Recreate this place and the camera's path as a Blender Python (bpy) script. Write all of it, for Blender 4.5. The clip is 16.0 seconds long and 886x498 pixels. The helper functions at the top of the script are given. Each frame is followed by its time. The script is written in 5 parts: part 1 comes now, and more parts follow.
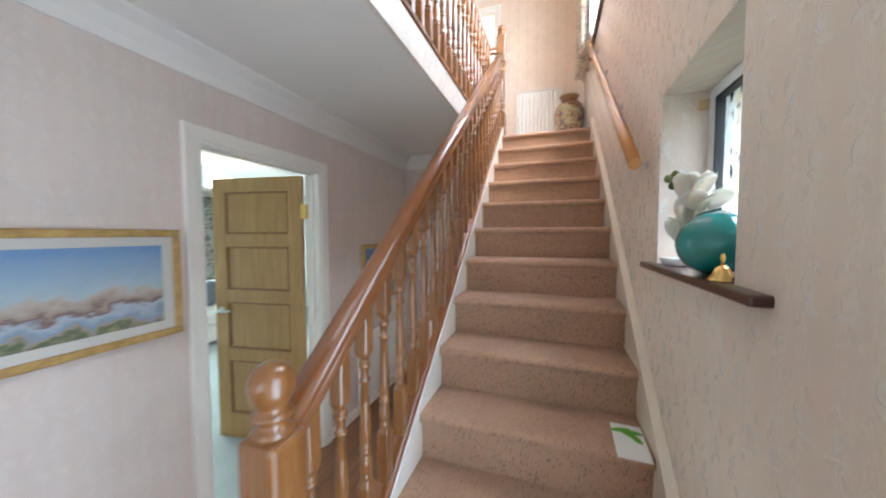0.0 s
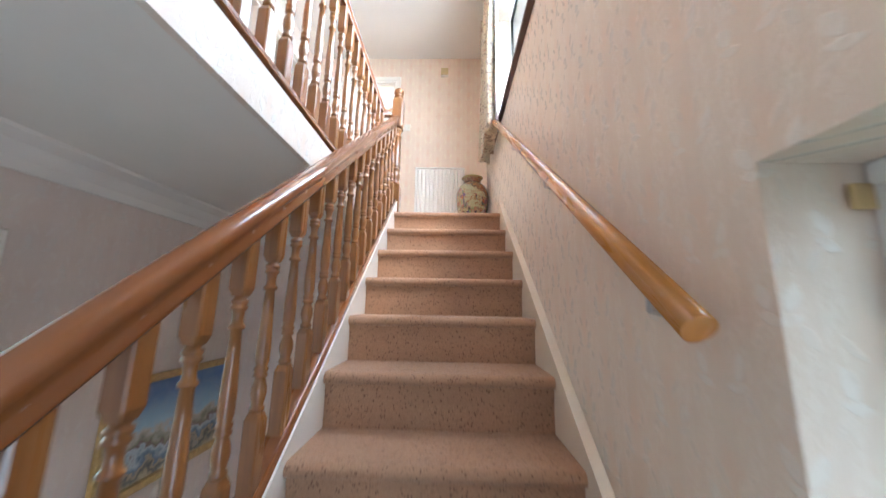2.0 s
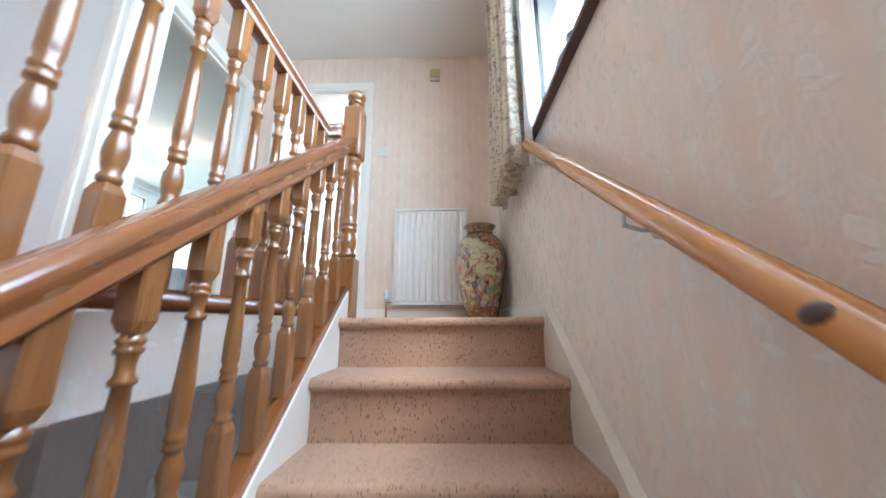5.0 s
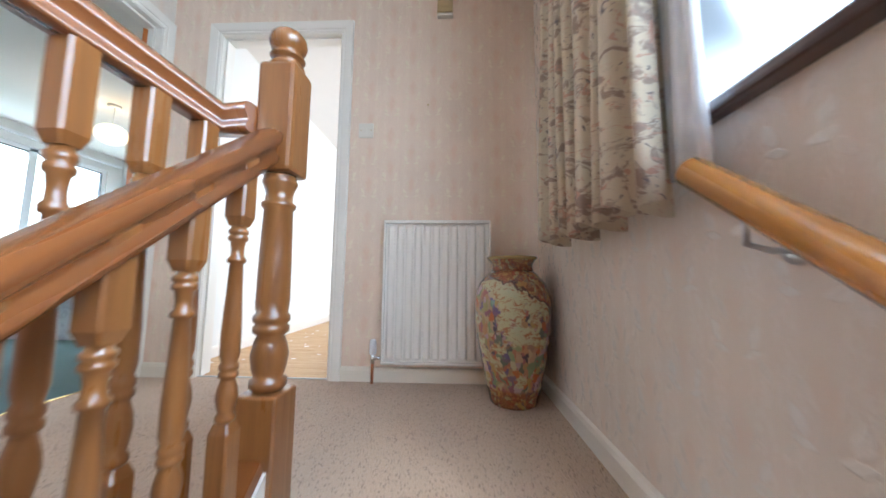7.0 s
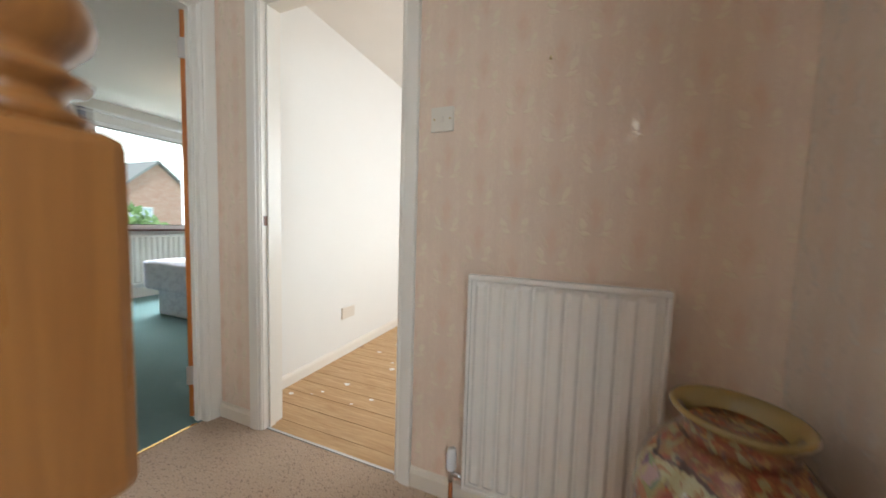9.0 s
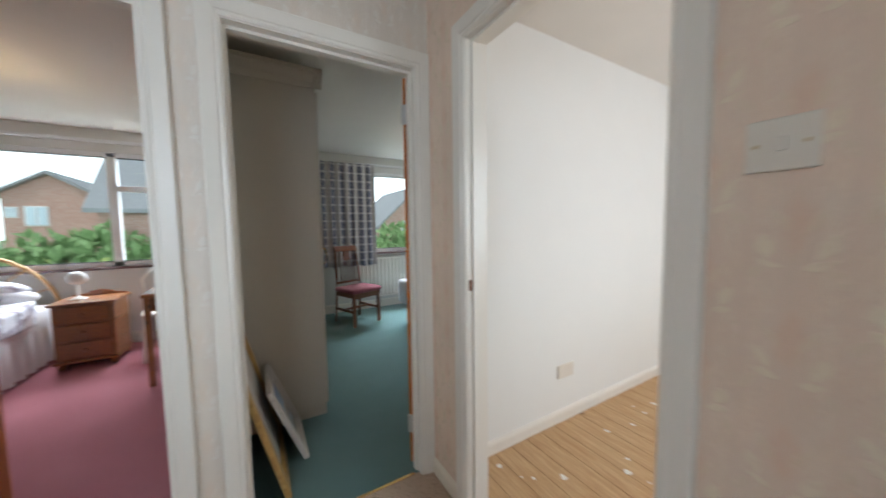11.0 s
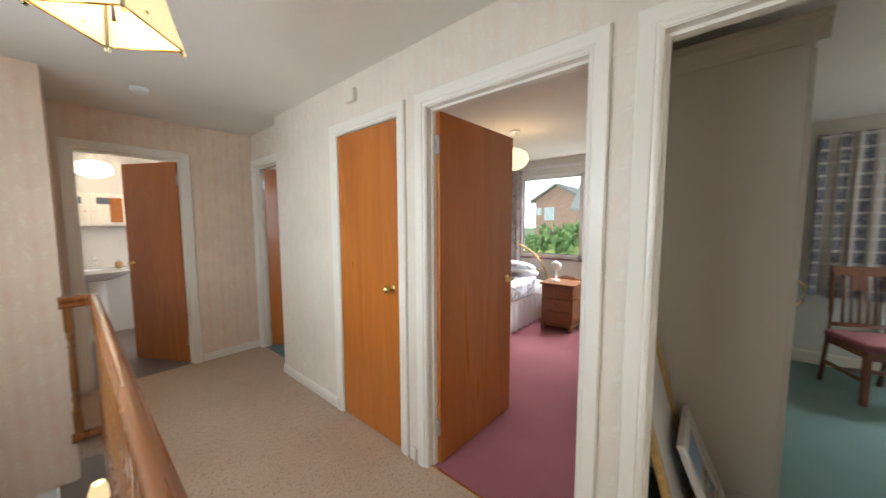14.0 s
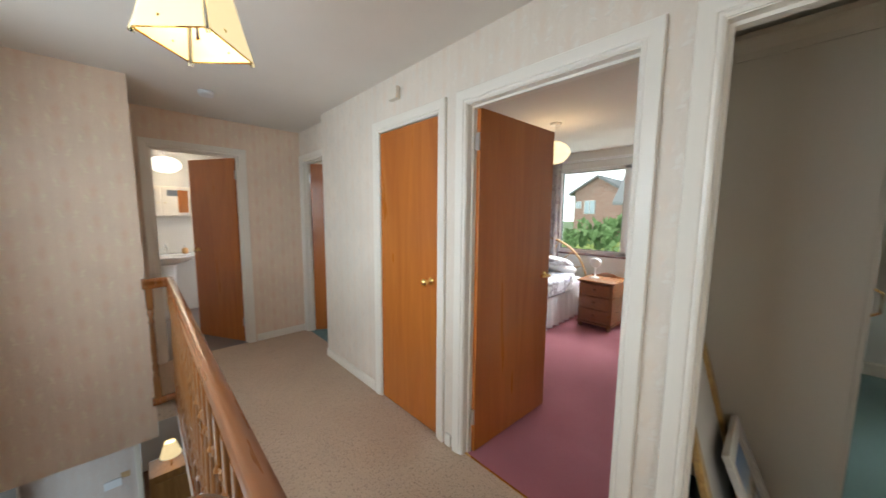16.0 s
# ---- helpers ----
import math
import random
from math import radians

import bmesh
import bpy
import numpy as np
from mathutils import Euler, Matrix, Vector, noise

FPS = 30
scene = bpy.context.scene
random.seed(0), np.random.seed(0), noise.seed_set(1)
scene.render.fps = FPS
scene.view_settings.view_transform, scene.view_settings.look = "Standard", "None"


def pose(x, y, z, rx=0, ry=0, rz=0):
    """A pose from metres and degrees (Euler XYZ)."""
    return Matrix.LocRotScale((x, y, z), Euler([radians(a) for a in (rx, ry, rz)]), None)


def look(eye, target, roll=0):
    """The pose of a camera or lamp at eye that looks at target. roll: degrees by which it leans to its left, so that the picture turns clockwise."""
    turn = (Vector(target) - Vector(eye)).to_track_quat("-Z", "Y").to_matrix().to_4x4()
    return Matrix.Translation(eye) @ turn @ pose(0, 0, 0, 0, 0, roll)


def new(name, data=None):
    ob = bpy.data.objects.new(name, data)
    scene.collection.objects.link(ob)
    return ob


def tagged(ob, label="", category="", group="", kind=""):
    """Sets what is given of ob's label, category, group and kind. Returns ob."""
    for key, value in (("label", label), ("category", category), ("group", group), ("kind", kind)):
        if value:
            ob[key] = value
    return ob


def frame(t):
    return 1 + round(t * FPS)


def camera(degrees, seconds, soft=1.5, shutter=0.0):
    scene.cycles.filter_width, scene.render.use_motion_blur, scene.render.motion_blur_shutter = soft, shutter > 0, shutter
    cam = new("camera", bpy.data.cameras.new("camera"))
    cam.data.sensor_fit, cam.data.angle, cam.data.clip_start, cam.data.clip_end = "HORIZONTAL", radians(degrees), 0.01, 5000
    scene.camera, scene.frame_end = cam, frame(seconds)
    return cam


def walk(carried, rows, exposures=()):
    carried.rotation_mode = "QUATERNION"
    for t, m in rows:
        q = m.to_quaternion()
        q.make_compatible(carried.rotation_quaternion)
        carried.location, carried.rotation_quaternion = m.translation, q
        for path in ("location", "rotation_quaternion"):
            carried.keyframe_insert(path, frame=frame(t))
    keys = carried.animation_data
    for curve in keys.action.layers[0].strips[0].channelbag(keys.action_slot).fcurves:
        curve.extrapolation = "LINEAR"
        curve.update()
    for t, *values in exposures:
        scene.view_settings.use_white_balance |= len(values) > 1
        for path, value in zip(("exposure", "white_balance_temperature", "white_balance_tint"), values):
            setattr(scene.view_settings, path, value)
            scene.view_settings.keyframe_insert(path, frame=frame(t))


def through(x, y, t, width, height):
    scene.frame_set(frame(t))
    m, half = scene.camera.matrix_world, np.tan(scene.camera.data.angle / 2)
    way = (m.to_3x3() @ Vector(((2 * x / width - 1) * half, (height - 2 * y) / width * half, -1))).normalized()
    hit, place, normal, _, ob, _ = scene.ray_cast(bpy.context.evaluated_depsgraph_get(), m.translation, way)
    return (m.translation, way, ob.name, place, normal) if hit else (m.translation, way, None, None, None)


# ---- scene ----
cam = camera(109.0, 16.0, 1.5, 0.5)
PATH = [
    (0, (-0.352, -3.249, 1.611), (-1.005, -1.361, 1.515), -0.1),
    (0.5, (-0.385, -3.077, 1.655), (-0.736, -1.108, 1.686), 0.1),
    (1, (-0.38, -2.834, 1.691), (-0.531, -0.848, 1.867), 0.1),
    (1.5, (-0.387, -2.591, 1.757), (-0.478, -0.611, 2.026), 0.3),
    (2, (-0.399, -2.345, 1.892), (-0.452, -0.377, 2.242), 1.1),
    (2.5, (-0.439, -2.179, 1.998), (-0.486, -0.219, 2.394), 0.3),
    (3, (-0.444, -1.983, 2.12), (-0.472, -0.031, 2.552), 1.1),
    (3.5, (-0.45, -1.814, 2.251), (-0.482, 0.135, 2.698), 0.4),
    (4, (-0.452, -1.618, 2.356), (-0.497, 0.326, 2.824), 0.3),
    (4.5, (-0.432, -1.456, 2.47), (-0.467, 0.493, 2.919), -0.0),
    (5, (-0.401, -1.282, 2.583), (-0.44, 0.667, 3.031), -0.3),
    (5.2, (-0.401, -1.242, 2.639), (-0.44, 0.711, 3.066), -0.4),
    (7.5, (-0.459, -0.389, 3.236), (-0.579, 1.604, 3.354), 1.5),
    (8, (-0.475, -0.228, 3.339), (-0.705, 1.759, 3.357), 1.4),
    (8.5, (-0.506, -0.106, 3.466), (-0.927, 1.848, 3.395), 1.2),
    (8.7, (-0.516, -0.034, 3.517), (-1.068, 1.885, 3.412), 1.3),
    (10.8, (-0.711, 0.366, 3.955), (-2.326, 1.535, 3.791), 0.5),
    (11, (-0.786, 0.379, 3.847), (-2.505, 1.391, 3.703), -0.8),
    (11.5, (-0.855, 0.377, 3.882), (-2.745, 1.011, 3.724), -0.3),
    (12, (-0.886, 0.405, 3.907), (-2.874, 0.547, 3.738), -0.4),
    (12.5, (-0.916, 0.433, 3.912), (-2.88, 0.095, 3.743), -0.5),
    (13, (-0.927, 0.449, 3.926), (-2.773, -0.3, 3.758), -0.3),
    (13.5, (-0.925, 0.459, 3.947), (-2.624, -0.585, 3.789), -0.0),
    (14, (-0.923, 0.445, 3.98), (-2.445, -0.842, 3.815), -0.2),
    (14.5, (-0.908, 0.448, 4.004), (-2.299, -0.977, 3.822), 0.0),
    (15, (-0.891, 0.453, 4.01), (-2.175, -1.069, 3.818), 0.2),
    (15.5, (-0.882, 0.447, 4.003), (-2.126, -1.105, 3.796), 0.6),
    (16, (-0.875, 0.451, 4.0), (-2.249, -0.985, 3.785), 0.5),
]
walk(cam, [(t, look(eye, target, roll)) for t, eye, target, roll in PATH],
     [(0, 0.08, 6200, 12), (1.5, 0.06, 6000, 12), (2.5, 0.02, 5850, 8), (3.5, -0.05, 5150, 4), (5.2, -0.45, 5300, 4), (7.5, -0.95, 5800, 9), (8.1, -1.08, 6200, 7), (8.7, -1.32, 6500, 9), (11, -1.82, 6200, 10), (12, -1.97, 6000, 9), (12.6, -1.9, 6200, 9), (13.5, -1.5, 6800, 9), (14.3, -1.54, 6850, 10), (16, -1.65, 6700, 9)])

# ---- world, sun, large lights ----
world = bpy.data.worlds.new("sky")
scene.world = world
world.use_nodes = True
wn = world.node_tree.nodes
sky = wn.new("ShaderNodeTexSky")
sky.sky_type, sky.sun_disc = "NISHITA", False
sky.sun_elevation, sky.sun_rotation = radians(56), radians(145)
sky.air_density, sky.dust_density = 1.0, 4.0
world.node_tree.links.new(sky.outputs[0], wn["Background"].inputs[0])
wn["Background"].inputs[1].default_value = 0.15
sun = new("sun", bpy.data.lights.new("sun", "SUN"))
sun.data.energy, sun.data.angle, sun.data.color = 5.0, radians(12), (1, 0.96, 0.9)
sun.matrix_world = look((0, 0, 0), (-math.sin(radians(145)) * math.cos(radians(56)), -math.cos(radians(145)) * math.cos(radians(56)), -math.sin(radians(56))))


def area(name, eye, target, w, h, power, color=(0.86, 0.93, 1.0)):
    l = new(name, bpy.data.lights.new(name, "AREA"))
    l.data.shape, l.data.size, l.data.size_y, l.data.energy, l.data.color = "RECTANGLE", w, h, power, color
    l.matrix_world = look(eye, target)
    return l


def bulb(name, at, power, color=(1.0, 0.72, 0.42), radius=0.04):
    l = new(name, bpy.data.lights.new(name, "POINT"))
    l.data.energy, l.data.color, l.data.shadow_soft_size = power, color, radius
    l.location = at
    return l


area("daylight_stair_window", (0.26, -0.9, 4.05), (-2, -0.9, 2.8), 2.3, 1.3, 180, (0.74, 0.87, 1.0))
area("daylight_small_window", (1.1, -2.2, 3.1), (0, -2.2, 1.6), 1.2, 0.9, 60, (0.7, 0.86, 1.0))
area("daylight_pink_room", (-7.3, -0.9, 6.8), (-4.6, -0.9, 3.2), 3.0, 2.0, 2100)
area("daylight_green_room", (-7.3, 2.7, 6.8), (-4.6, 2.6, 3.2), 3.0, 2.0, 3400)
area("daylight_bare_room", (-0.03, 2.75, 3.95), (-2.1, 2.75, 3.75), 1.6, 1.3, 100)
area("daylight_lounge", (-6.35, -0.6, 1.5), (-3, -0.8, 1.0), 2.6, 1.5, 90, (0.60, 0.93, 1.0))
area("daylight_kitchen", (-1.2, 1.9, 2.2), (-1.25, 0.6, 0.8), 1.0, 0.8, 90)
area("daylight_end_room", (-3.2, -4.7, 4.4), (-2.6, -3.0, 2.7), 1.0, 1.0, 110)
# Unseen fill lamp added to brighten the bathroom, which has no window.
area("fill_bathroom", (-2.3, -4.4, 4.1), (-1.2, -4.6, 3.3), 0.8, 0.8, 45)
area("daylight_hall_door", (-1.1, -5.4, 1.3), (-1.1, -3, 1.3), 1.3, 1.9, 26, (0.68, 0.83, 1.0))
area("daylight_side_door", (-0.04, -3.17, 1.15), (-2, -3.17, 1.15), 0.55, 1.7, 20, (0.62, 0.82, 1.0))
bulb("bulb_landing", (-1.035, -0.775, 4.60), 6)
bulb("bulb_green_room", (-4.0, 2.4, 4.60), 8)
bulb("bulb_pink_room", (-3.9, -1.13, 4.58), 12)
bulb("bulb_bathroom", (-1.13, -4.7, 4.62), 42, (1, 0.85, 0.62))
bulb("bulb_porch", (-0.95, -4.2, 1.30), 6)
bulb("bulb_lounge", (-3.9, -0.55, 2.0), 4, (0.9, 0.97, 1.0), 0.12)


# ---- materials ----
def material(name, base, rough=0.6, metal=0.0, coat=0.0):
    m = bpy.data.materials.new(name)
    m.use_nodes = True
    b = m.node_tree.nodes["Principled BSDF"]
    b.inputs["Base Color"].default_value = (*base, 1)
    b.inputs["Roughness"].default_value = rough
    b.inputs["Metallic"].default_value = metal
    b.inputs["Coat Weight"].default_value = coat
    b.inputs["Coat Roughness"].default_value = 0.12
    return m


class Net:
    """Short hand for building a node material."""

    def __init__(self, m):
        self.m, self.t = m, m.node_tree
        self.b = self.t.nodes["Principled BSDF"]
        self.co = self.t.nodes.new("ShaderNodeTexCoord").outputs["Object"]

    def put(self, a, b):
        self.t.links.new(a, b)

    def mapped(self, scale, rot=(0, 0, 0), co=None):
        n = self.t.nodes.new("ShaderNodeMapping")
        n.inputs["Scale"].default_value, n.inputs["Rotation"].default_value = scale, rot
        self.put(co or self.co, n.inputs[0])
        return n.outputs[0]

    def noise(self, scale, detail=4, rough=0.55, co=None, distort=0.0):
        n = self.t.nodes.new("ShaderNodeTexNoise")
        n.inputs["Scale"].default_value, n.inputs["Detail"].default_value = scale, detail
        n.inputs["Roughness"].default_value, n.inputs["Distortion"].default_value = rough, distort
        self.put(co or self.co, n.inputs["Vector"])
        return n.outputs["Fac"]

    def voronoi(self, scale, co=None, feature="F1", out="Distance", rand=1.0):
        n = self.t.nodes.new("ShaderNodeTexVoronoi")
        n.feature = feature
        n.inputs["Scale"].default_value, n.inputs["Randomness"].default_value = scale, rand
        self.put(co or self.co, n.inputs["Vector"])
        return n.outputs[out]

    def wave(self, scale, co=None, distort=0.0, direction="X"):
        n = self.t.nodes.new("ShaderNodeTexWave")
        n.bands_direction = direction
        n.inputs["Scale"].default_value, n.inputs["Distortion"].default_value = scale, distort
        n.inputs["Detail"].default_value = 2
        self.put(co or self.co, n.inputs["Vector"])
        return n.outputs["Fac"]

    def ramp(self, fac, stops):
        n = self.t.nodes.new("ShaderNodeValToRGB")
        els = n.color_ramp.elements
        while len(els) < len(stops):
            els.new(0.5)
        for e, (p, c) in zip(els, stops):
            e.position = p
            e.color = (*c, 1) if len(c) == 3 else c
        self.put(fac, n.inputs[0])
        return n.outputs[0]

    def band(self, fac, lo, hi, a=0.0, b=1.0):
        n = self.t.nodes.new("ShaderNodeMapRange")
        for k, v in zip(("From Min", "From Max", "To Min", "To Max"), (lo, hi, a, b)):
            n.inputs[k].default_value = v
        self.put(fac, n.inputs[0])
        return n.outputs[0]

    def math(self, op, a, b=None):
        n = self.t.nodes.new("ShaderNodeMath")
        n.operation = op
        for k, v in enumerate((a, b)):
            if v is None:
                continue
            if isinstance(v, (int, float)):
                n.inputs[k].default_value = v
            else:
                self.put(v, n.inputs[k])
        return n.outputs[0]

    def mix(self, fac, a, b, mode="MIX"):
        n = self.t.nodes.new("ShaderNodeMix")
        n.data_type, n.blend_type = "RGBA", mode
        for k, v in ((0, fac), (6, a), (7, b)):
            if isinstance(v, (int, float)):
                n.inputs[k].default_value = v
            elif isinstance(v, tuple):
                n.inputs[k].default_value = (*v, 1)
            else:
                self.put(v, n.inputs[k])
        return n.outputs[2]

    def color(self, c):
        self.put(c, self.b.inputs["Base Color"])
        return self

    def rough(self, c):
        self.put(c, self.b.inputs["Roughness"])
        return self

    def bump(self, height, strength=0.3, distance=0.002):
        n = self.t.nodes.new("ShaderNodeBump")
        n.inputs["Strength"].default_value, n.inputs["Distance"].default_value = strength, distance
        self.put(height, n.inputs["Height"])
        self.put(n.outputs[0], self.b.inputs["Normal"])
        return self


def wallpaper(name, ground, motif, flame=(0.72, 0.52, 0.40), gloss=0.22, amount=0.6, flames=0.55):
    """Embossed damask vinyl: pairs of glossy leaves round a soft flame, in a half-drop repeat, over fine vertical hatching."""
    n = Net(material(name, ground, 0.6))
    sep = n.t.nodes.new("ShaderNodeSeparateXYZ")
    n.put(n.co, sep.inputs[0])
    wob = n.band(n.noise(22, 2), 0.3, 0.7, -0.004, 0.004)
    u = n.math("ADD", n.math("DIVIDE", n.math("ADD", n.math("ADD", sep.outputs[0], sep.outputs[1]), wob), 0.119), 40.0)
    col = n.math("FLOOR", u)
    du = n.math("MULTIPLY", n.math("ABSOLUTE", n.math("SUBTRACT", n.math("FRACT", u), 0.5)), 0.119)
    drop = n.math("MULTIPLY", n.math("MODULO", col, 2.0), 0.5)
    v = n.math("ADD", n.math("DIVIDE", n.math("ADD", sep.outputs[2], wob), 0.19), drop)
    dv = n.math("MULTIPLY", n.math("SUBTRACT", n.math("FRACT", v), 0.5), 0.19)

    def blade(cu, cv, a, b, deg):
        c, s = math.cos(radians(deg)), math.sin(radians(deg))
        x, y = n.math("SUBTRACT", du, cu), n.math("SUBTRACT", dv, cv)
        p = n.math("ADD", n.math("MULTIPLY", x, c / a), n.math("MULTIPLY", y, s / a))
        q = n.math("ADD", n.math("MULTIPLY", x, -s / b), n.math("MULTIPLY", y, c / b))
        return n.band(n.math("ADD", n.math("ABSOLUTE", p), n.math("MULTIPLY", q, q)), 1.0, 0.7)
    leaf = n.math("MAXIMUM", blade(0.034, 0.007, 0.012, 0.022, -22), blade(0.028, -0.020, 0.019, 0.008, 18))
    leaf = n.math("MAXIMUM", leaf, n.math("MULTIPLY", blade(0.020, 0.046, 0.008, 0.024, -28), 0.55))
    leaf = n.math("MAXIMUM", leaf, n.math("MULTIPLY", blade(0.048, -0.040, 0.009, 0.020, 30), 0.5))
    hatch = n.noise(1.0, 2, 0.5, n.mapped((150, 150, 45)), 1.5)
    keep = n.band(n.noise(40, 3), 0.30, 0.5, 0.45, 1.0)
    fig = n.math("MULTIPLY", leaf, keep)
    fringe = n.math("MULTIPLY", n.band(n.math("ABSOLUTE", n.math("SUBTRACT", du, 0.038)), 0.022, 0.010), n.math("MULTIPLY", n.band(hatch, 0.46, 0.58), 0.3))
    fig = n.math("MAXIMUM", fig, fringe)
    x = n.math("ADD", n.math("DIVIDE", du, 0.026), n.math("DIVIDE", n.math("ABSOLUTE", n.math("SUBTRACT", dv, 0.045)), 0.052))
    soft = n.math("MULTIPLY", n.band(x, 1.25, 0.55), n.band(n.noise(60, 3), 0.3, 0.55, 0.5, 1.0))
    strie = n.noise(1, 3, co=n.mapped((70, 70, 1.6)))
    cloud = n.noise(3.0, 4)
    base = n.mix(n.band(cloud, 0.35, 0.65), tuple(c * 0.95 for c in ground), tuple(min(1, c * 1.04) for c in ground))
    base = n.mix(n.band(strie, 0.35, 0.65, 0.0, 0.10), base, tuple(c * 0.84 for c in ground))
    base = n.mix(n.math("MULTIPLY", soft, flames), base, flame)
    n.color(n.mix(n.band(fig, 0, 1, 0, amount), base, motif))
    n.rough(n.band(fig, 0.1, 0.6, 0.50, gloss))
    n.bump(n.math("ADD", n.math("MULTIPLY", fig, 0.9), n.math("ADD", n.math("MULTIPLY", hatch, 0.35), n.math("MULTIPLY", n.noise(60, 2), 0.3))), 0.5, 0.0022)
    return n.m


def carpet(name, colors, fleck=None, coarse=1.0):
    n = Net(material(name, colors[0], 0.95))
    tuft = n.noise(260 * coarse, 3, 0.7)
    cloud = n.noise(2.6, 4)
    c = n.mix(n.band(tuft, 0.33, 0.67), colors[0], colors[1])
    c = n.mix(n.band(cloud, 0.3, 0.7, 0, 0.35), c, colors[2])
    nap = n.noise(1.0, 2, 0.5, n.mapped((7, 1.6, 7)), 0.6)
    c = n.mix(n.band(nap, 0.46, 0.56, 0, 0.3), c, tuple(v * 0.8 for v in colors[0]))
    if fleck:
        sp = n.band(n.voronoi(120, n.mapped((1, 1, 0.5))), 0.40, 0.25)
        keep = n.band(n.noise(55, 2), 0.46, 0.54)
        c = n.mix(n.math("MULTIPLY", n.math("MULTIPLY", sp, keep), 0.8), c, fleck)
    n.color(c)
    n.b.inputs["Sheen Weight"].default_value = 0.15
    n.bump(n.math("ADD", tuft, n.math("MULTIPLY", n.noise(70, 3), 0.7)), 0.7, 0.006)
    return n.m


def timber(name, light, dark, grain=(30, 30, 1.6), rough=0.35, coat=0.5, knots=None, warp=1.5, fibre=0.25):
    n = Net(material(name, light, rough, 0, coat))
    info = n.t.nodes.new("ShaderNodeObjectInfo")
    off = n.t.nodes.new("ShaderNodeVectorMath")
    off.operation = "ADD"
    sc = n.t.nodes.new("ShaderNodeMath")
    sc.operation = "MULTIPLY"
    n.put(info.outputs["Random"], sc.inputs[0])
    sc.inputs[1].default_value = 7.0
    n.put(n.co, off.inputs[0])
    n.put(sc.outputs[0], off.inputs[1])
    co = off.outputs[0]
    g = n.noise(1.0, 5, 0.6, n.mapped(grain, co=co), warp)
    fine = n.noise(1.0, 3, 0.6, n.mapped(tuple(v * 5 for v in grain), co=co))
    c = n.ramp(g, [(0.3, dark), (0.5, tuple((a + b) / 2 for a, b in zip(light, dark))), (0.68, light)])
    c = n.mix(n.band(fine, 0.35, 0.65, fibre, 0.0), c, tuple(v * 0.6 for v in dark))
    if knots:
        kn = n.band(n.voronoi(knots, n.mapped((1, 1, 1), co=co)), 0.13, 0.05)
        c = n.mix(kn, c, tuple(v * 0.3 for v in dark))
    n.color(c)
    n.rough(n.band(g, 0.3, 0.7, rough * 1.25, rough * 0.8))
    n.bump(fine, 0.12, 0.0006)
    return n.m


def paint(name, base, rough=0.4, dirt=0.04):
    n = Net(material(name, base, rough))
    c = n.mix(n.band(n.noise(5, 5), 0.35, 0.75, 0, dirt * 2), base, tuple(v * 0.86 for v in base))
    n.color(c).rough(n.band(n.noise(14, 3), 0.3, 0.7, rough * 0.98, rough * 1.03))
    n.bump(n.noise(70, 3), 0.06, 0.0004)
    return n.m


def ceiling_paint(name, base):
    n = Net(material(name, base, 0.9))
    n.color(n.mix(n.band(n.noise(1.8, 4), 0.3, 0.7), base, tuple(v * 0.95 for v in base)))
    n.bump(n.noise(90, 3), 0.25, 0.0012)
    return n.m


M = {}
M["paper"] = wallpaper("pink_cream_wallpaper", (0.79, 0.61, 0.475), (0.92, 0.82, 0.62), (0.76, 0.50, 0.355), 0.10, 0.55, 0.5)
M["paper_plain"] = wallpaper("cream_wallpaper", (0.75, 0.645, 0.55), (0.88, 0.85, 0.80), (0.76, 0.57, 0.455), 0.16, 0.6, 0.4)
M["paper_west"] = wallpaper("cream_damask_wallpaper", (0.76, 0.665, 0.565), (0.88, 0.83, 0.75), (0.76, 0.60, 0.47), 0.2, 0.6, 0.4)
M["paper_hall"] = wallpaper("hall_wallpaper", (0.72, 0.60, 0.525), (0.80, 0.74, 0.68), (0.70, 0.55, 0.46), 0.25, 0.5, 0.3)
M["gloss"] = paint("white_gloss_paint", (0.83, 0.775, 0.69), 0.28, 0.012)
M["cream_trim"] = paint("cream_gloss_paint", (0.80, 0.72, 0.60), 0.3)
M["ceiling"] = ceiling_paint("ceiling_paint", (0.82, 0.77, 0.705))
M["white_wall"] = paint("white_emulsion", (0.84, 0.82, 0.77), 0.8, 0.05)
M["grey_wall"] = paint("pale_emulsion", (0.74, 0.72, 0.68), 0.8, 0.06)
M["plaster"] = paint("plain_wall", (0.7, 0.68, 0.64), 0.8)
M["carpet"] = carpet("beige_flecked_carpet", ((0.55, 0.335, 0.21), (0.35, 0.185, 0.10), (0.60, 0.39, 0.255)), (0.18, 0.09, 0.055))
# Stair carpet again, daylight on the landing painted in as paler tones.
M["carpet_landing"] = carpet("lit_beige_flecked_carpet", ((0.67, 0.49, 0.35), (0.41, 0.27, 0.175), (0.71, 0.55, 0.41)), (0.17, 0.10, 0.07))
M["pink_carpet"] = carpet("pink_carpet", ((0.44, 0.135, 0.165), (0.28, 0.075, 0.10), (0.50, 0.18, 0.21)))
M["green_carpet"] = carpet("green_carpet", ((0.13, 0.24, 0.225), (0.085, 0.165, 0.16), (0.17, 0.29, 0.28)))
M["pale_carpet"] = carpet("pale_carpet", ((0.5, 0.55, 0.54), (0.4, 0.46, 0.46), (0.56, 0.6, 0.6)))
M["wood"] = timber("varnished_hemlock", (0.295, 0.118, 0.031), (0.205, 0.071, 0.016), (26, 26, 1.4), 0.3, 0.9, None, 0.8, 0.15)
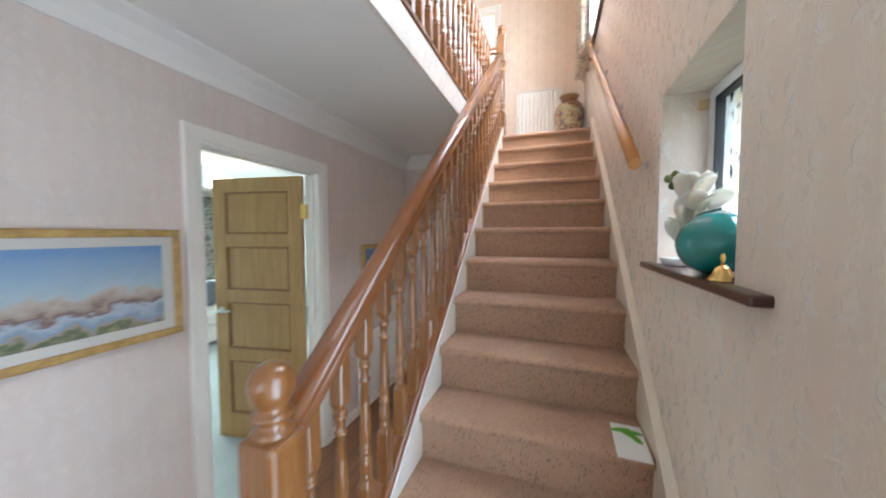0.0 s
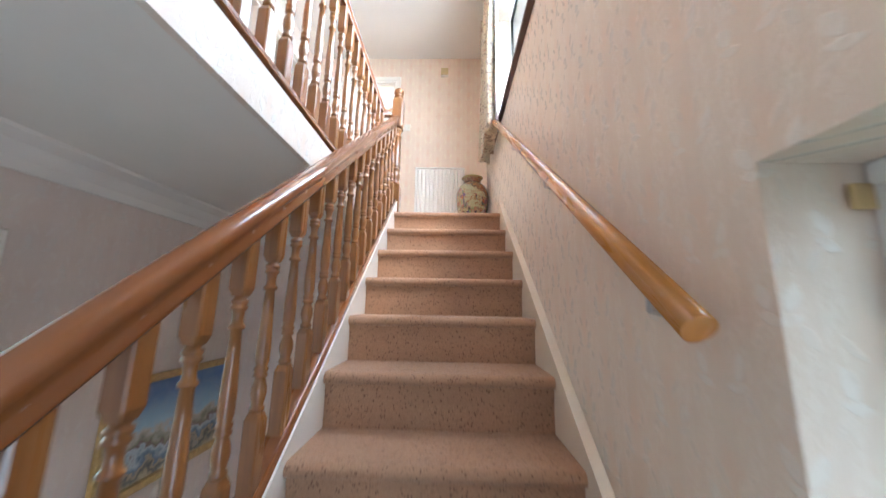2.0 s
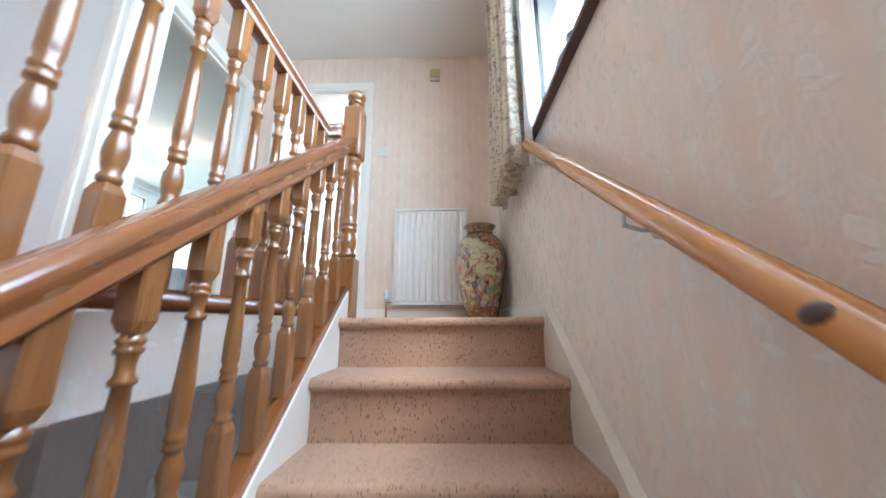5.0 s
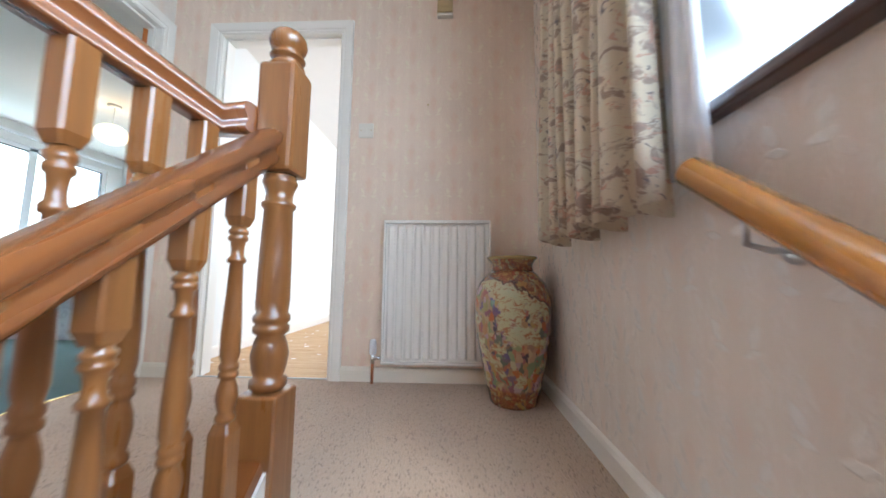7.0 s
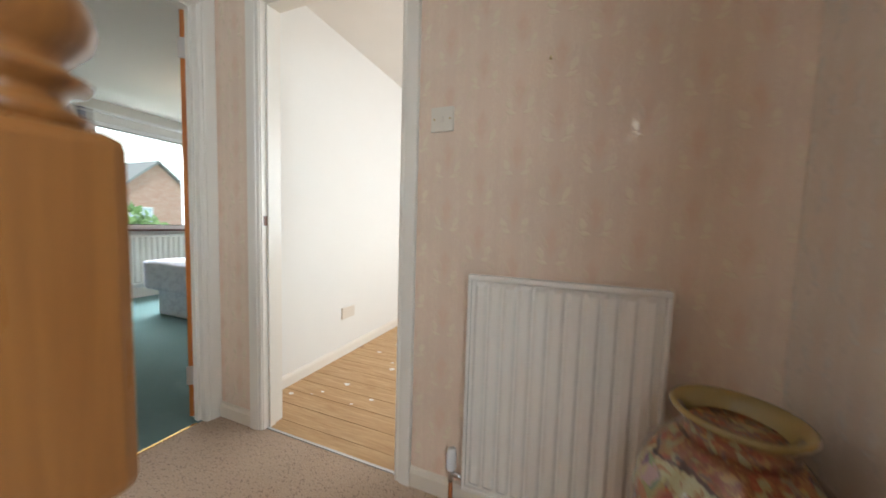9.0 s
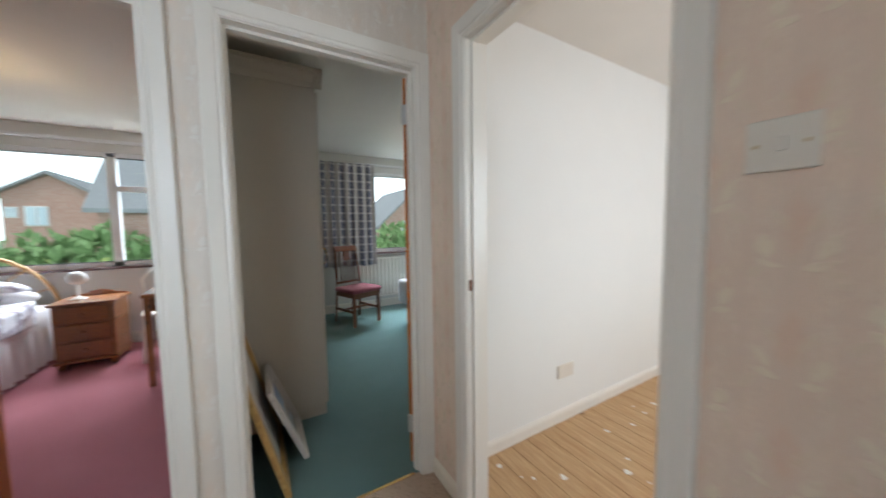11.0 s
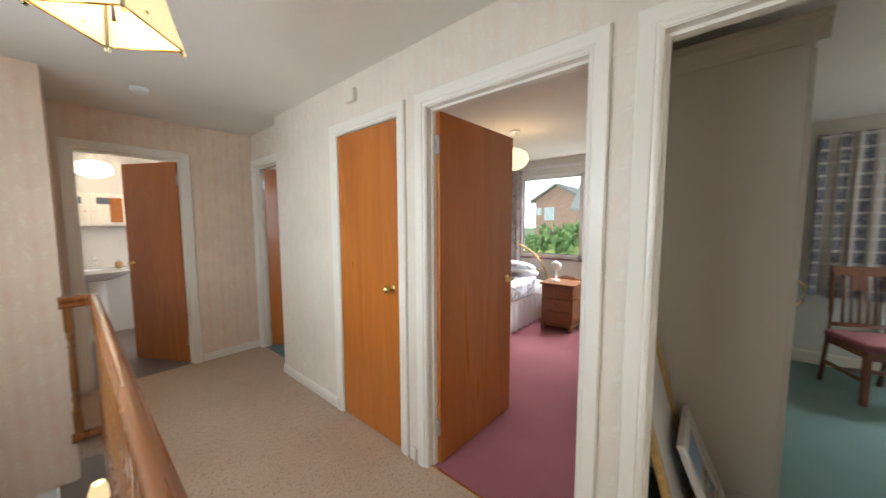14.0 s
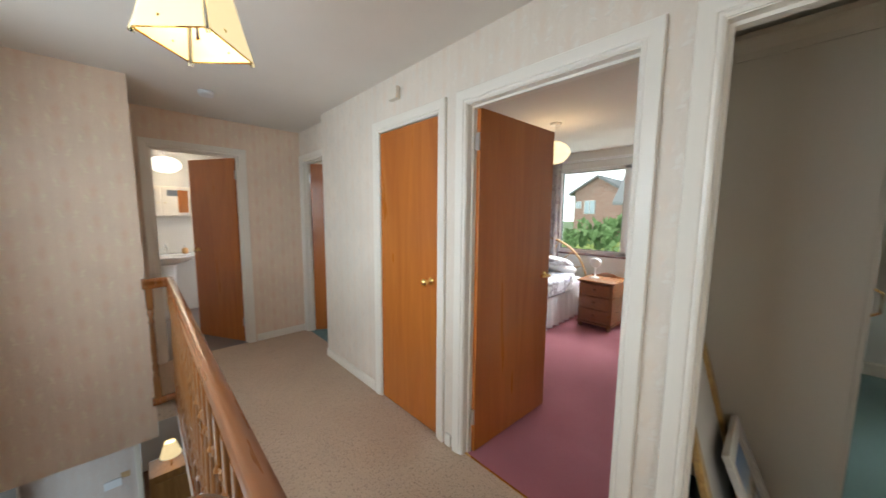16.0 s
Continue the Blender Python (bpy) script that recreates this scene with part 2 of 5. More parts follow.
M["wood_y"] = timber("varnished_hemlock_long", (0.245, 0.078, 0.019), (0.220, 0.068, 0.016), (12, 0.6, 0.6), 0.26, 1.0, None, 0.1, 0.05)
M["pine_rail"] = timber("pine_rail", (0.62, 0.265, 0.052), (0.50, 0.195, 0.034), (45, 1.0, 1.0), 0.25, 0.9, None, 0.6, 0.15)
for k in ("wood", "wood_y", "pine_rail"):
    M[k].node_tree.nodes["Principled BSDF"].inputs["Coat Roughness"].default_value = 0.2
M["knot"] = material("dark_knot", (0.06, 0.025, 0.012), 0.35, 0, 0.5)
M["veneer"] = timber("sapele_veneer", (0.52, 0.165, 0.028), (0.42, 0.115, 0.016), (5, 5, 0.45), 0.34, 0.35, None, 2.4, 0.12)
M["oak"] = timber("oak", (0.50, 0.29, 0.10), (0.36, 0.19, 0.06), (26, 26, 1.6), 0.4, 0.3)
M["pine"] = timber("antique_pine", (0.31, 0.12, 0.035), (0.20, 0.065, 0.018), (4, 26, 26), 0.3, 0.5, 7)
M["chairwood"] = timber("teak", (0.27, 0.095, 0.04), (0.16, 0.05, 0.02), (30, 30, 3), 0.35, 0.4)
M["boards"] = timber("bare_floorboards", (0.66, 0.43, 0.22), (0.50, 0.29, 0.13), (3, 40, 40), 0.6, 0.1, 3.5)
M["mahogany"] = timber("mahogany_sill", (0.085, 0.022, 0.014), (0.04, 0.01, 0.008), (30, 2, 30), 0.3, 0.6)
M["hall_floor"] = timber("brown_hall_floor", (0.28, 0.13, 0.055), (0.17, 0.07, 0.03), (30, 2, 30), 0.4, 0.3)
M["brass"] = material("polished_brass", (0.80, 0.55, 0.20), 0.18, 1.0)
M["chrome"] = material("chrome", (0.8, 0.8, 0.8), 0.12, 1.0)
M["copper"] = material("copper_pipe", (0.55, 0.22, 0.10), 0.4, 1.0)
M["steel"] = material("zinc_bracket", (0.6, 0.6, 0.6), 0.3, 1.0)
M["plastic"] = material("white_plastic", (0.75, 0.68, 0.58), 0.35)
M["yellowed"] = material("yellowed_plastic", (0.58, 0.42, 0.20), 0.45)
M["enamel"] = paint("radiator_enamel", (0.87, 0.82, 0.75), 0.14, 0.02)
M["upvc"] = material("white_upvc", (0.82, 0.82, 0.82), 0.3)
M["black"] = material("black_rubber_and_hollow", (0.015, 0.018, 0.02), 0.5)
M["tile"] = paint("bathroom_tile", (0.7, 0.68, 0.64), 0.2)
M["tile_floor"] = paint("dark_floor_tile", (0.16, 0.13, 0.12), 0.35)
M["china"] = material("white_china", (0.85, 0.85, 0.84), 0.12, 0, 0.5)
M["gold"] = timber("gilt_frame", (0.62, 0.40, 0.14), (0.38, 0.22, 0.07), (20, 20, 20), 0.35, 0.3)
M["mount"] = material("grey_mount", (0.62, 0.58, 0.52), 0.6)
M["teal"] = material("teal_glaze", (0.01, 0.22, 0.20), 0.12, 0, 0.8)
M["petal"] = material("ivory_petal", (0.84, 0.80, 0.68), 0.5)
M["petal"].node_tree.nodes["Principled BSDF"].inputs["Subsurface Weight"].default_value = 0.2
M["bud"] = material("olive_bud", (0.13, 0.16, 0.04), 0.5)
M["twig"] = material("brown_twig", (0.18, 0.12, 0.05), 0.6)
M["paperwhite"] = material("white_paper", (0.8, 0.8, 0.78), 0.5)
M["leafgreen"] = material("printed_green", (0.12, 0.42, 0.04), 0.45)
M["linen"] = material("white_linen", (0.80, 0.79, 0.80), 0.9)
M["pinkseat"] = carpet("rose_seat_cloth", ((0.36, 0.10, 0.13), (0.28, 0.07, 0.09), (0.4, 0.14, 0.16)))
M["rattan"] = timber("rattan", (0.55, 0.33, 0.13), (0.4, 0.22, 0.08), (20, 20, 20), 0.45, 0.3)
M["wardrobe"] = paint("cream_wardrobe", (0.58, 0.53, 0.43), 0.45, 0.04)
M["roof"] = paint("grey_roof_tiles", (0.34, 0.36, 0.38), 0.7, 0.3)
M["dark"] = material("dark_bronze", (0.02, 0.02, 0.025), 0.2, 0, 0.6)
M["sofa"] = material("cream_leather", (0.62, 0.60, 0.56), 0.4)
M["sky_pane"] = material("reflecting_pane", (0.45, 0.55, 0.6), 0.08, 0.3)
M["cushion"] = material("grey_cushion", (0.12, 0.14, 0.16), 0.8)
M["mirror"] = material("mirror", (0.9, 0.9, 0.9), 0.02, 1.0)


def glass(name, rough=0.0, tint=(0.95, 1, 1)):
    m = material(name, tint, rough)
    b = m.node_tree.nodes["Principled BSDF"]
    b.inputs["Transmission Weight"].default_value = 1.0
    b.inputs["IOR"].default_value = 1.02 if rough == 0 else 1.22
    return m


M["glass"] = glass("window_glass")
M["obscure"] = glass("obscure_glass", 0.06, (0.86, 0.94, 1.0))
on = Net(M["obscure"])
on.bump(on.voronoi(30, on.mapped((1, 1, 0.6)), "SMOOTH_F1"), 0.6, 0.012)
M["frosted"] = glass("frosted_glass", 0.3)
M["clear"] = glass("clear_plastic", 0.02)


def glow(name, color, strength, base=(0.8, 0.7, 0.5)):
    m = material(name, base, 0.6)
    b = m.node_tree.nodes["Principled BSDF"]
    b.inputs["Emission Color"].default_value = (*color, 1)
    b.inputs["Emission Strength"].default_value = strength
    return m


M["shade"] = glow("lit_amber_shade", (1.0, 0.78, 0.42), 2.6)
M["globe"] = glow("lit_peach_globe", (1.0, 0.78, 0.46), 4.5)
M["globe_white"] = glow("lit_white_globe", (1.0, 0.92, 0.76), 6.0)
M["backdrop"] = glow("overcast_backdrop", (0.86, 0.95, 1.0), 6.0, (0.8, 0.8, 0.8))


def cloth(name, ground, spots, scale=14.0, stretch=(1, 1, 1), through=0.25):
    n = Net(material(name, ground, 0.85))
    co = n.mapped(stretch)
    c = ground
    for i, (col, lo, hi) in enumerate(spots):
        f = n.noise(scale * (1 + 0.6 * i), 4, 0.65, co, 1.2)
        c = n.mix(n.band(f, lo, hi), c, col)
    n.color(c)
    n.bump(n.noise(400, 2), 0.2, 0.0005)
    n.b.inputs["Transmission Weight"].default_value = 0.0
    n.b.inputs["Subsurface Weight"].default_value = through
    n.b.inputs["Subsurface Radius"].default_value = (0.02, 0.018, 0.015)
    return n.m


M["curtain"] = cloth("cream_floral_curtain", (0.66, 0.57, 0.43), [((0.36, 0.27, 0.21), 0.53, 0.60), ((0.56, 0.34, 0.25), 0.57, 0.64), ((0.24, 0.20, 0.19), 0.62, 0.67)], 12, (1, 1, 1.5))
M["sheer"] = cloth("white_sheer", (0.9, 0.92, 0.95), [((0.8, 0.83, 0.88), 0.4, 0.6)], 6)
M["pink_curtain"] = cloth("grey_floral_curtain", (0.5, 0.45, 0.44), [((0.33, 0.27, 0.28), 0.48, 0.56)], 14)
M["duvet"] = cloth("floral_duvet", (0.80, 0.80, 0.84), [((0.36, 0.32, 0.37), 0.52, 0.55), ((0.62, 0.62, 0.66), 0.58, 0.64)], 9)
M["bed2"] = cloth("pale_duvet", (0.72, 0.73, 0.78), [((0.6, 0.6, 0.66), 0.5, 0.6)], 12)
M["lounge_curtain"] = cloth("dark_floral_curtain", (0.35, 0.34, 0.30), [((0.12, 0.11, 0.10), 0.47, 0.55)], 10)


def check_cloth():
    n = Net(material("blue_check_curtain", (0.6, 0.6, 0.62), 0.85))
    sep = n.t.nodes.new("ShaderNodeSeparateXYZ")
    n.put(n.co, sep.inputs[0])
    h = n.band(n.math("SINE", n.math("MULTIPLY", sep.outputs[2], 2 * math.pi / 0.115)), 0.72, 0.86)
    v = n.band(n.math("SINE", n.math("MULTIPLY", sep.outputs[1], 2 * math.pi / 0.13)), -0.1, 0.15)
    c = n.mix(v, (0.62, 0.58, 0.55), (0.16, 0.17, 0.24))
    c = n.mix(n.band(n.noise(30, 3), 0.4, 0.6, 0, 0.4), c, (0.5, 0.48, 0.5))
    n.color(n.mix(n.math("MULTIPLY", h, 0.8), c, (0.7, 0.68, 0.68)))
    return n.m


M["check"] = check_cloth()


def vase_glaze():
    """Overglaze painting: a mottled rust brocade round a cream landscape panel crowded with small robed shapes."""
    n = Net(material("satsuma_glaze", (0.3, 0.12, 0.05), 0.1, 0, 1.0))
    sep = n.t.nodes.new("ShaderNodeSeparateXYZ")
    n.put(n.co, sep.inputs[0])
    z = sep.outputs[2]
    warp = n.t.nodes.new("ShaderNodeTexNoise")
    warp.inputs["Scale"].default_value, warp.inputs["Detail"].default_value = 22, 4
    n.put(n.co, warp.inputs["Vector"])
    sc = n.t.nodes.new("ShaderNodeVectorMath")
    sc.operation = "SCALE"
    n.put(warp.outputs["Color"], sc.inputs[0])
    sc.inputs["Scale"].default_value = 0.075
    add = n.t.nodes.new("ShaderNodeVectorMath")
    add.operation = "ADD"
    n.put(n.co, add.inputs[0])
    n.put(sc.outputs[0], add.inputs[1])
    co = add.outputs[0]

    def spots(scale, stops, stretch=(1, 1, 0.6)):
        q = n.t.nodes.new("ShaderNodeSeparateColor")
        n.put(n.voronoi(scale, n.mapped(stretch, co=co), out="Color"), q.inputs[0])
        return n.ramp(q.outputs[0], stops)
    rust, red, gold, ink, cream = (0.26, 0.085, 0.03), (0.33, 0.07, 0.035), (0.42, 0.24, 0.07), (0.05, 0.03, 0.045), (0.52, 0.45, 0.26)
    brocade = spots(60, [(0.0, rust), (0.3, (0.20, 0.06, 0.025)), (0.5, red), (0.64, gold), (0.78, (0.16, 0.06, 0.06)), (0.92, (0.36, 0.30, 0.14))], (1, 1, 0.9))
    brocade = n.mix(n.band(n.noise(120, 3), 0.52, 0.62, 0, 0.6), brocade, gold)
    robes = spots(48, [(0.0, red), (0.2, cream), (0.36, (0.42, 0.12, 0.03)), (0.5, (0.12, 0.08, 0.16)), (0.62, gold), (0.74, (0.24, 0.30, 0.14)), (0.86, ink), (0.93, (0.46, 0.30, 0.28))])
    strokes = n.noise(1.0, 4, 0.6, n.mapped((24, 24, 80), co=co), 0.8)
    land = n.mix(n.band(strokes, 0.52, 0.58), (0.50, 0.45, 0.25), (0.34, 0.15, 0.055))
    land = n.mix(n.band(strokes, 0.36, 0.32), land, (0.38, 0.42, 0.24))
    crowd = n.noise(9, 3)
    panel_c = n.mix(n.band(n.math("ADD", crowd, n.math("MULTIPLY", z, -0.35)), 0.40, 0.37, 1.0, 0.0), land, robes)
    side = n.math("ADD", n.math("MULTIPLY", sep.outputs[0], -0.60), n.math("MULTIPLY", sep.outputs[1], -0.80))
    edge = n.math("ADD", side, n.band(n.noise(14, 3), 0.3, 0.7, -0.025, 0.025))
    top = n.math("ADD", z, n.math("ADD", n.math("MULTIPLY", sep.outputs[0], 0.55), n.band(n.noise(18, 3), 0.3, 0.7, -0.03, 0.03)))
    panel = n.math("MULTIPLY", n.math("MAXIMUM", n.band(edge, 0.035, 0.039), n.band(edge, -0.095, -0.100)), n.math("MULTIPLY", n.band(z, 0.07, 0.08), n.band(top, 0.475, 0.468)))
    c = n.mix(panel, brocade, panel_c)
    rim = n.math("MULTIPLY", n.band(top, 0.462, 0.467), n.band(top, 0.480, 0.475))
    c = n.mix(n.math("MULTIPLY", rim, n.band(edge, 0.0, 0.02)), c, (0.08, 0.03, 0.02))
    n.color(c)
    n.bump(n.noise(80, 2), 0.12, 0.0008)
    return n.m


M["vase"] = vase_glaze()


def brick_wall(name, one, two, stain):
    m = material(name, one, 0.85)
    n = Net(m)
    sep = n.t.nodes.new("ShaderNodeSeparateXYZ")
    n.put(n.co, sep.inputs[0])
    comb = n.t.nodes.new("ShaderNodeCombineXYZ")
    n.put(n.math("ADD", sep.outputs[0], sep.outputs[1]), comb.inputs[0])
    n.put(sep.outputs[2], comb.inputs[1])
    br = n.t.nodes.new("ShaderNodeTexBrick")
    br.inputs["Color1"].default_value = (*one, 1)
    br.inputs["Color2"].default_value = (*two, 1)
    br.inputs["Mortar"].default_value = (0.60, 0.54, 0.48, 1)
    br.inputs["Scale"].default_value = 1.0
    br.inputs["Brick Width"].default_value, br.inputs["Row Height"].default_value, br.inputs["Mortar Size"].default_value = 0.225, 0.075, 0.008
    n.put(comb.outputs[0], br.inputs["Vector"])
    n.color(n.mix(n.band(n.noise(3, 4), 0.3, 0.7, 0, 0.4), br.outputs["Color"], stain))
    return m


M["brick"] = brick_wall("pale_red_brick", (0.64, 0.42, 0.35), (0.55, 0.34, 0.28), (0.5, 0.26, 0.2))
M["brick_red"] = brick_wall("red_brick", (0.30, 0.085, 0.06), (0.24, 0.065, 0.05), (0.18, 0.05, 0.04))


def foliage(name, a, b):
    n = Net(material(name, a, 0.7))
    n.color(n.mix(n.band(n.noise(3, 4), 0.35, 0.65), a, b))
    return n.m


M["leaves"] = foliage("hedge_leaves", (0.20, 0.34, 0.13), (0.32, 0.48, 0.22))
M["lime"] = foliage("lime_hedge", (0.42, 0.52, 0.16), (0.56, 0.64, 0.26))
M["grass"] = foliage("lawn", (0.07, 0.14, 0.03), (0.12, 0.20, 0.05))


def seascape(name, top, horizon_c, land, sea, mid):
    """A painted coast: sky, pale headland, water and shore, along height."""
    n = Net(material(name, mid, 0.4))
    co = n.t.nodes.new("ShaderNodeTexCoord").outputs["Generated"]
    sep = n.t.nodes.new("ShaderNodeSeparateXYZ")
    n.put(co, sep.inputs[0])
    h = n.math("ADD", sep.outputs[2], n.math("MULTIPLY", n.band(n.noise(9, 6, 0.65), 0.3, 0.7, -0.13, 0.13), n.band(sep.outputs[2], 0.62, 0.45, 0.15, 1.0)))
    c = n.ramp(h, [(0.0, (0.42, 0.33, 0.20)), (0.10, land), (0.15, (0.40, 0.31, 0.20)), (0.19, sea), (0.29, (0.45, 0.50, 0.55)), (0.33, (0.16, 0.07, 0.06)), (0.37, mid), (0.47, (0.52, 0.43, 0.35)), (0.52, horizon_c), (0.85, top)])
    n.color(n.mix(n.band(n.noise(24, 4), 0.35, 0.65, 0, 0.18), c, (0.4, 0.38, 0.36)))
    return n.m


M["sea1"] = seascape("painting_of_a_coast", (0.17, 0.31, 0.52), (0.42, 0.52, 0.55), (0.07, 0.11, 0.04), (0.22, 0.31, 0.42), (0.36, 0.27, 0.20))
M["sea2"] = seascape("painting_of_hills", (0.10, 0.2, 0.42), (0.35, 0.5, 0.6), (0.05, 0.06, 0.06), (0.05, 0.12, 0.2), (0.2, 0.2, 0.12))


# ---- mesh helpers ----
def box(bm, x0, x1, y0, y1, z0, z1, bevel=0.0):
    vs = [bm.verts.new((x, y, z)) for z in (z0, z1) for x, y in ((x0, y0), (x1, y0), (x1, y1), (x0, y1))]
    fs = [bm.faces.new([vs[i] for i in f]) for f in ((3, 2, 1, 0), (4, 5, 6, 7), (0, 1, 5, 4), (1, 2, 6, 5), (2, 3, 7, 6), (3, 0, 4, 7))]
    if bevel:
        edges = list({e for f in fs for e in f.edges})
        bmesh.ops.bevel(bm, geom=edges, offset=bevel, segments=2, affect="EDGES", profile=0.5)
    return bm


def cube(x0, x1, y0, y1, z0, z1, bevel=0.0):
    return box(bmesh.new(), x0, x1, y0, y1, z0, z1, bevel)


def lathe(profile, n=24, bm=None, at=(0, 0)):
    """profile: rows of radius, height from the bottom up."""
    bm = bm or bmesh.new()
    rings = []
    for r, z in profile:
        rings.append([bm.verts.new((at[0] + r * math.cos(2 * math.pi * k / n), at[1] + r * math.sin(2 * math.pi * k / n), z)) for k in range(n)])
    for a, b in zip(rings, rings[1:]):
        for k in range(n):
            bm.faces.new((a[k], a[(k + 1) % n], b[(k + 1) % n], b[k])).smooth = True
    bm.faces.new(rings[0][::-1])
    bm.faces.new(rings[-1])
    return bm


def sweep(outline, path, bm=None, smooth=True):
    """outline: 2D points (side, up), swept along 3D path points; up stays near z."""
    bm = bm or bmesh.new()
    pts = [Vector(p) for p in path]
    rings = []
    for i, p in enumerate(pts):
        d = ((pts[min(i + 1, len(pts) - 1)] - p).normalized() + (p - pts[max(i - 1, 0)]).normalized()).normalized()
        side = d.cross(Vector((0, 0, 1)))
        side = side.normalized() if side.length > 1e-4 else Vector((1, 0, 0))
        up = side.cross(d)
        rings.append([bm.verts.new(p + side * a + up * b) for a, b in outline])
    n = len(outline)
    for a, b in zip(rings, rings[1:]):
        for k in range(n):
            bm.faces.new((a[k], a[(k + 1) % n], b[(k + 1) % n], b[k])).smooth = smooth
    bm.faces.new(rings[0][::-1])
    bm.faces.new(rings[-1])
    bmesh.ops.recalc_face_normals(bm, faces=bm.faces)
    return bm


def tube(path, r, n=10, bm=None):
    return sweep([(r * math.cos(2 * math.pi * k / n), r * math.sin(2 * math.pi * k / n)) for k in range(n)], path, bm)


def prism(points, axis, a, b, bm=None):
    """A polygon in the two other axes, drawn out from a to b along axis."""
    bm = bm or bmesh.new()

    def at(p, v):
        return {"x": (v, p[0], p[1]), "y": (p[0], v, p[1]), "z": (p[0], p[1], v)}[axis]
    lo, hi = [bm.verts.new(at(p, a)) for p in points], [bm.verts.new(at(p, b)) for p in points]
    n = len(points)
    bm.faces.new(lo)
    bm.faces.new(hi[::-1])
    for k in range(n):
        bm.faces.new((lo[k], hi[k], hi[(k + 1) % n], lo[(k + 1) % n]))
    bmesh.ops.recalc_face_normals(bm, faces=bm.faces)
    return bm


def ball(bm, c, r, sub=2, squash=(1, 1, 1)):
    m = Matrix.Translation(c) @ Matrix.Diagonal((*squash, 1))
    out = bmesh.ops.create_icosphere(bm, subdivisions=sub, radius=r, matrix=m)
    for v in out["verts"]:
        for f in v.link_faces:
            f.smooth = True
    return bm


def mesh_of(name, bm, mat):
    me = bpy.data.meshes.new(name)
    bm.normal_update()
    bm.to_mesh(me)
    bm.free()
    me.materials.append(M[mat] if isinstance(mat, str) else mat)
    return me


def part(name, bm, mat, parent, label=""):
    ob = new(name, mesh_of(name, bm, mat) if isinstance(bm, bmesh.types.BMesh) else bm)
    ob.parent = parent
    return tagged(ob, label)


def thing(name, at, label, category, group="", kind="", turn=0.0):
    e = new(name)
    e.matrix_world = pose(*at, 0, 0, turn)
    return tagged(e, label, category, group, kind)


def solid(name, bm, mat, label="", category="", group="", kind="", at=(0, 0, 0), turn=0.0):
    ob = new(name, mesh_of(name, bm, mat))
    ob.matrix_world = pose(*at, 0, 0, turn)
    return tagged(ob, label, category, group, kind)


def holed(axis, a, b, u0, u1, z0, z1, holes=()):
    """A wall between a and b on axis, from u0 to u1 on the other, with openings (u0, u1, z0, z1) cut through."""
    bm = bmesh.new()
    us = sorted({u0, u1, *[v for h in holes for v in h[:2]]})
    zs = sorted({z0, z1, *[v for h in holes for v in h[2:]]})
    cols = [[not any(h[0] < (p + q) / 2 < h[1] and h[2] < (r + s) / 2 < h[3] for h in holes) for r, s in zip(zs, zs[1:])] for p, q in zip(us, us[1:])]
    for (p, q), col in zip(zip(us, us[1:]), cols):
        k = 0
        while k < len(col):
            if not col[k]:
                k += 1
                continue
            j = k
            while j < len(col) and col[j]:
                j += 1
            if axis == "x":
                box(bm, a, b, p, q, zs[k], zs[j])
            else:
                box(bm, p, q, a, b, zs[k], zs[j])
            k = j
    bmesh.ops.remove_doubles(bm, verts=bm.verts, dist=1e-5)
    seen = {}
    for f in bm.faces:
        seen.setdefault(tuple(sorted(v.index for v in f.verts)), []).append(f)
    return bm


def wall(name, axis, a, b, u0, u1, z0, z1, holes=(), mat="paper", label="wall"):
    holes = [(h[0], h[1], h[2] - (0.03 if h[2] in (2.6, 0.05) else 0), h[3]) for h in holes]
    return solid(name, holed(axis, a, b, u0, u1, z0, z1, holes), mat, label, "wall", kind="structure")


# ---- the large structure ----
H0, F, C = 0.05, 2.6, 4.91            # hall floor, landing floor, upper ceiling
W, N, S, RISE, GO = -2.15, 1.11, -3.385, 0.19, 0.235

wall("wall_east", "x", 0, 0.28, -6.0, 4.2, 0, 5.1, [(-2.45, -1.945, 1.50, 2.085), (-2.15, 0.40, 3.40, 4.72), (2.0, 3.5, 3.4, 4.7)], "paper_plain", "cream embossed wallpaper on the outer wall beside the stairs")
wall("wall_north", "y", N, N + 0.1, W, 0, 2.35, 5.1, [(-1.855, -1.10, F, 4.59)], "paper", "pinkish cream damask wallpaper on the landing wall")
wall("wall_west", "x", W - 0.1, W, -2.53, N + 0.1, 2.35, 5.1, [(0.29, 1.055, F, 4.59), (-0.72, 0.105, F, 4.59), (-1.56, -0.91, F, 4.59)], "paper_west", "cream embossed wallpaper on the long landing wall")
wall("wall_recess", "x", W - 0.2, W - 0.1, -3.485, -2.43, 2.35, 5.1, [(-3.31, -2.58, F, 4.59)], "paper_west", "cream wallpapered wall at the end of the landing")
wall("wall_south", "y", S - 0.1, S, -2.35, -0.78, 2.35, 5.1, [(-1.655, -0.955, F, 4.59)], "paper", "pinkish cream wallpaper round the bathroom door")
wall("wall_stair_end", "y", -2.70, -2.60, -0.87, 0, 2.33, 5.1, (), "paper", "cream embossed wallpaper above the foot of the stairs")
wall("wall_stair_side", "x", -0.87, -0.78, S, -2.70, 2.45, 5.1, (), "paper", "cream wallpapered return wall")
solid("ceiling", cube(-2.35, 0, S - 0.1, N + 0.1, C, C + 0.12), "ceiling", "white painted landing ceiling", "ceiling", kind="structure")

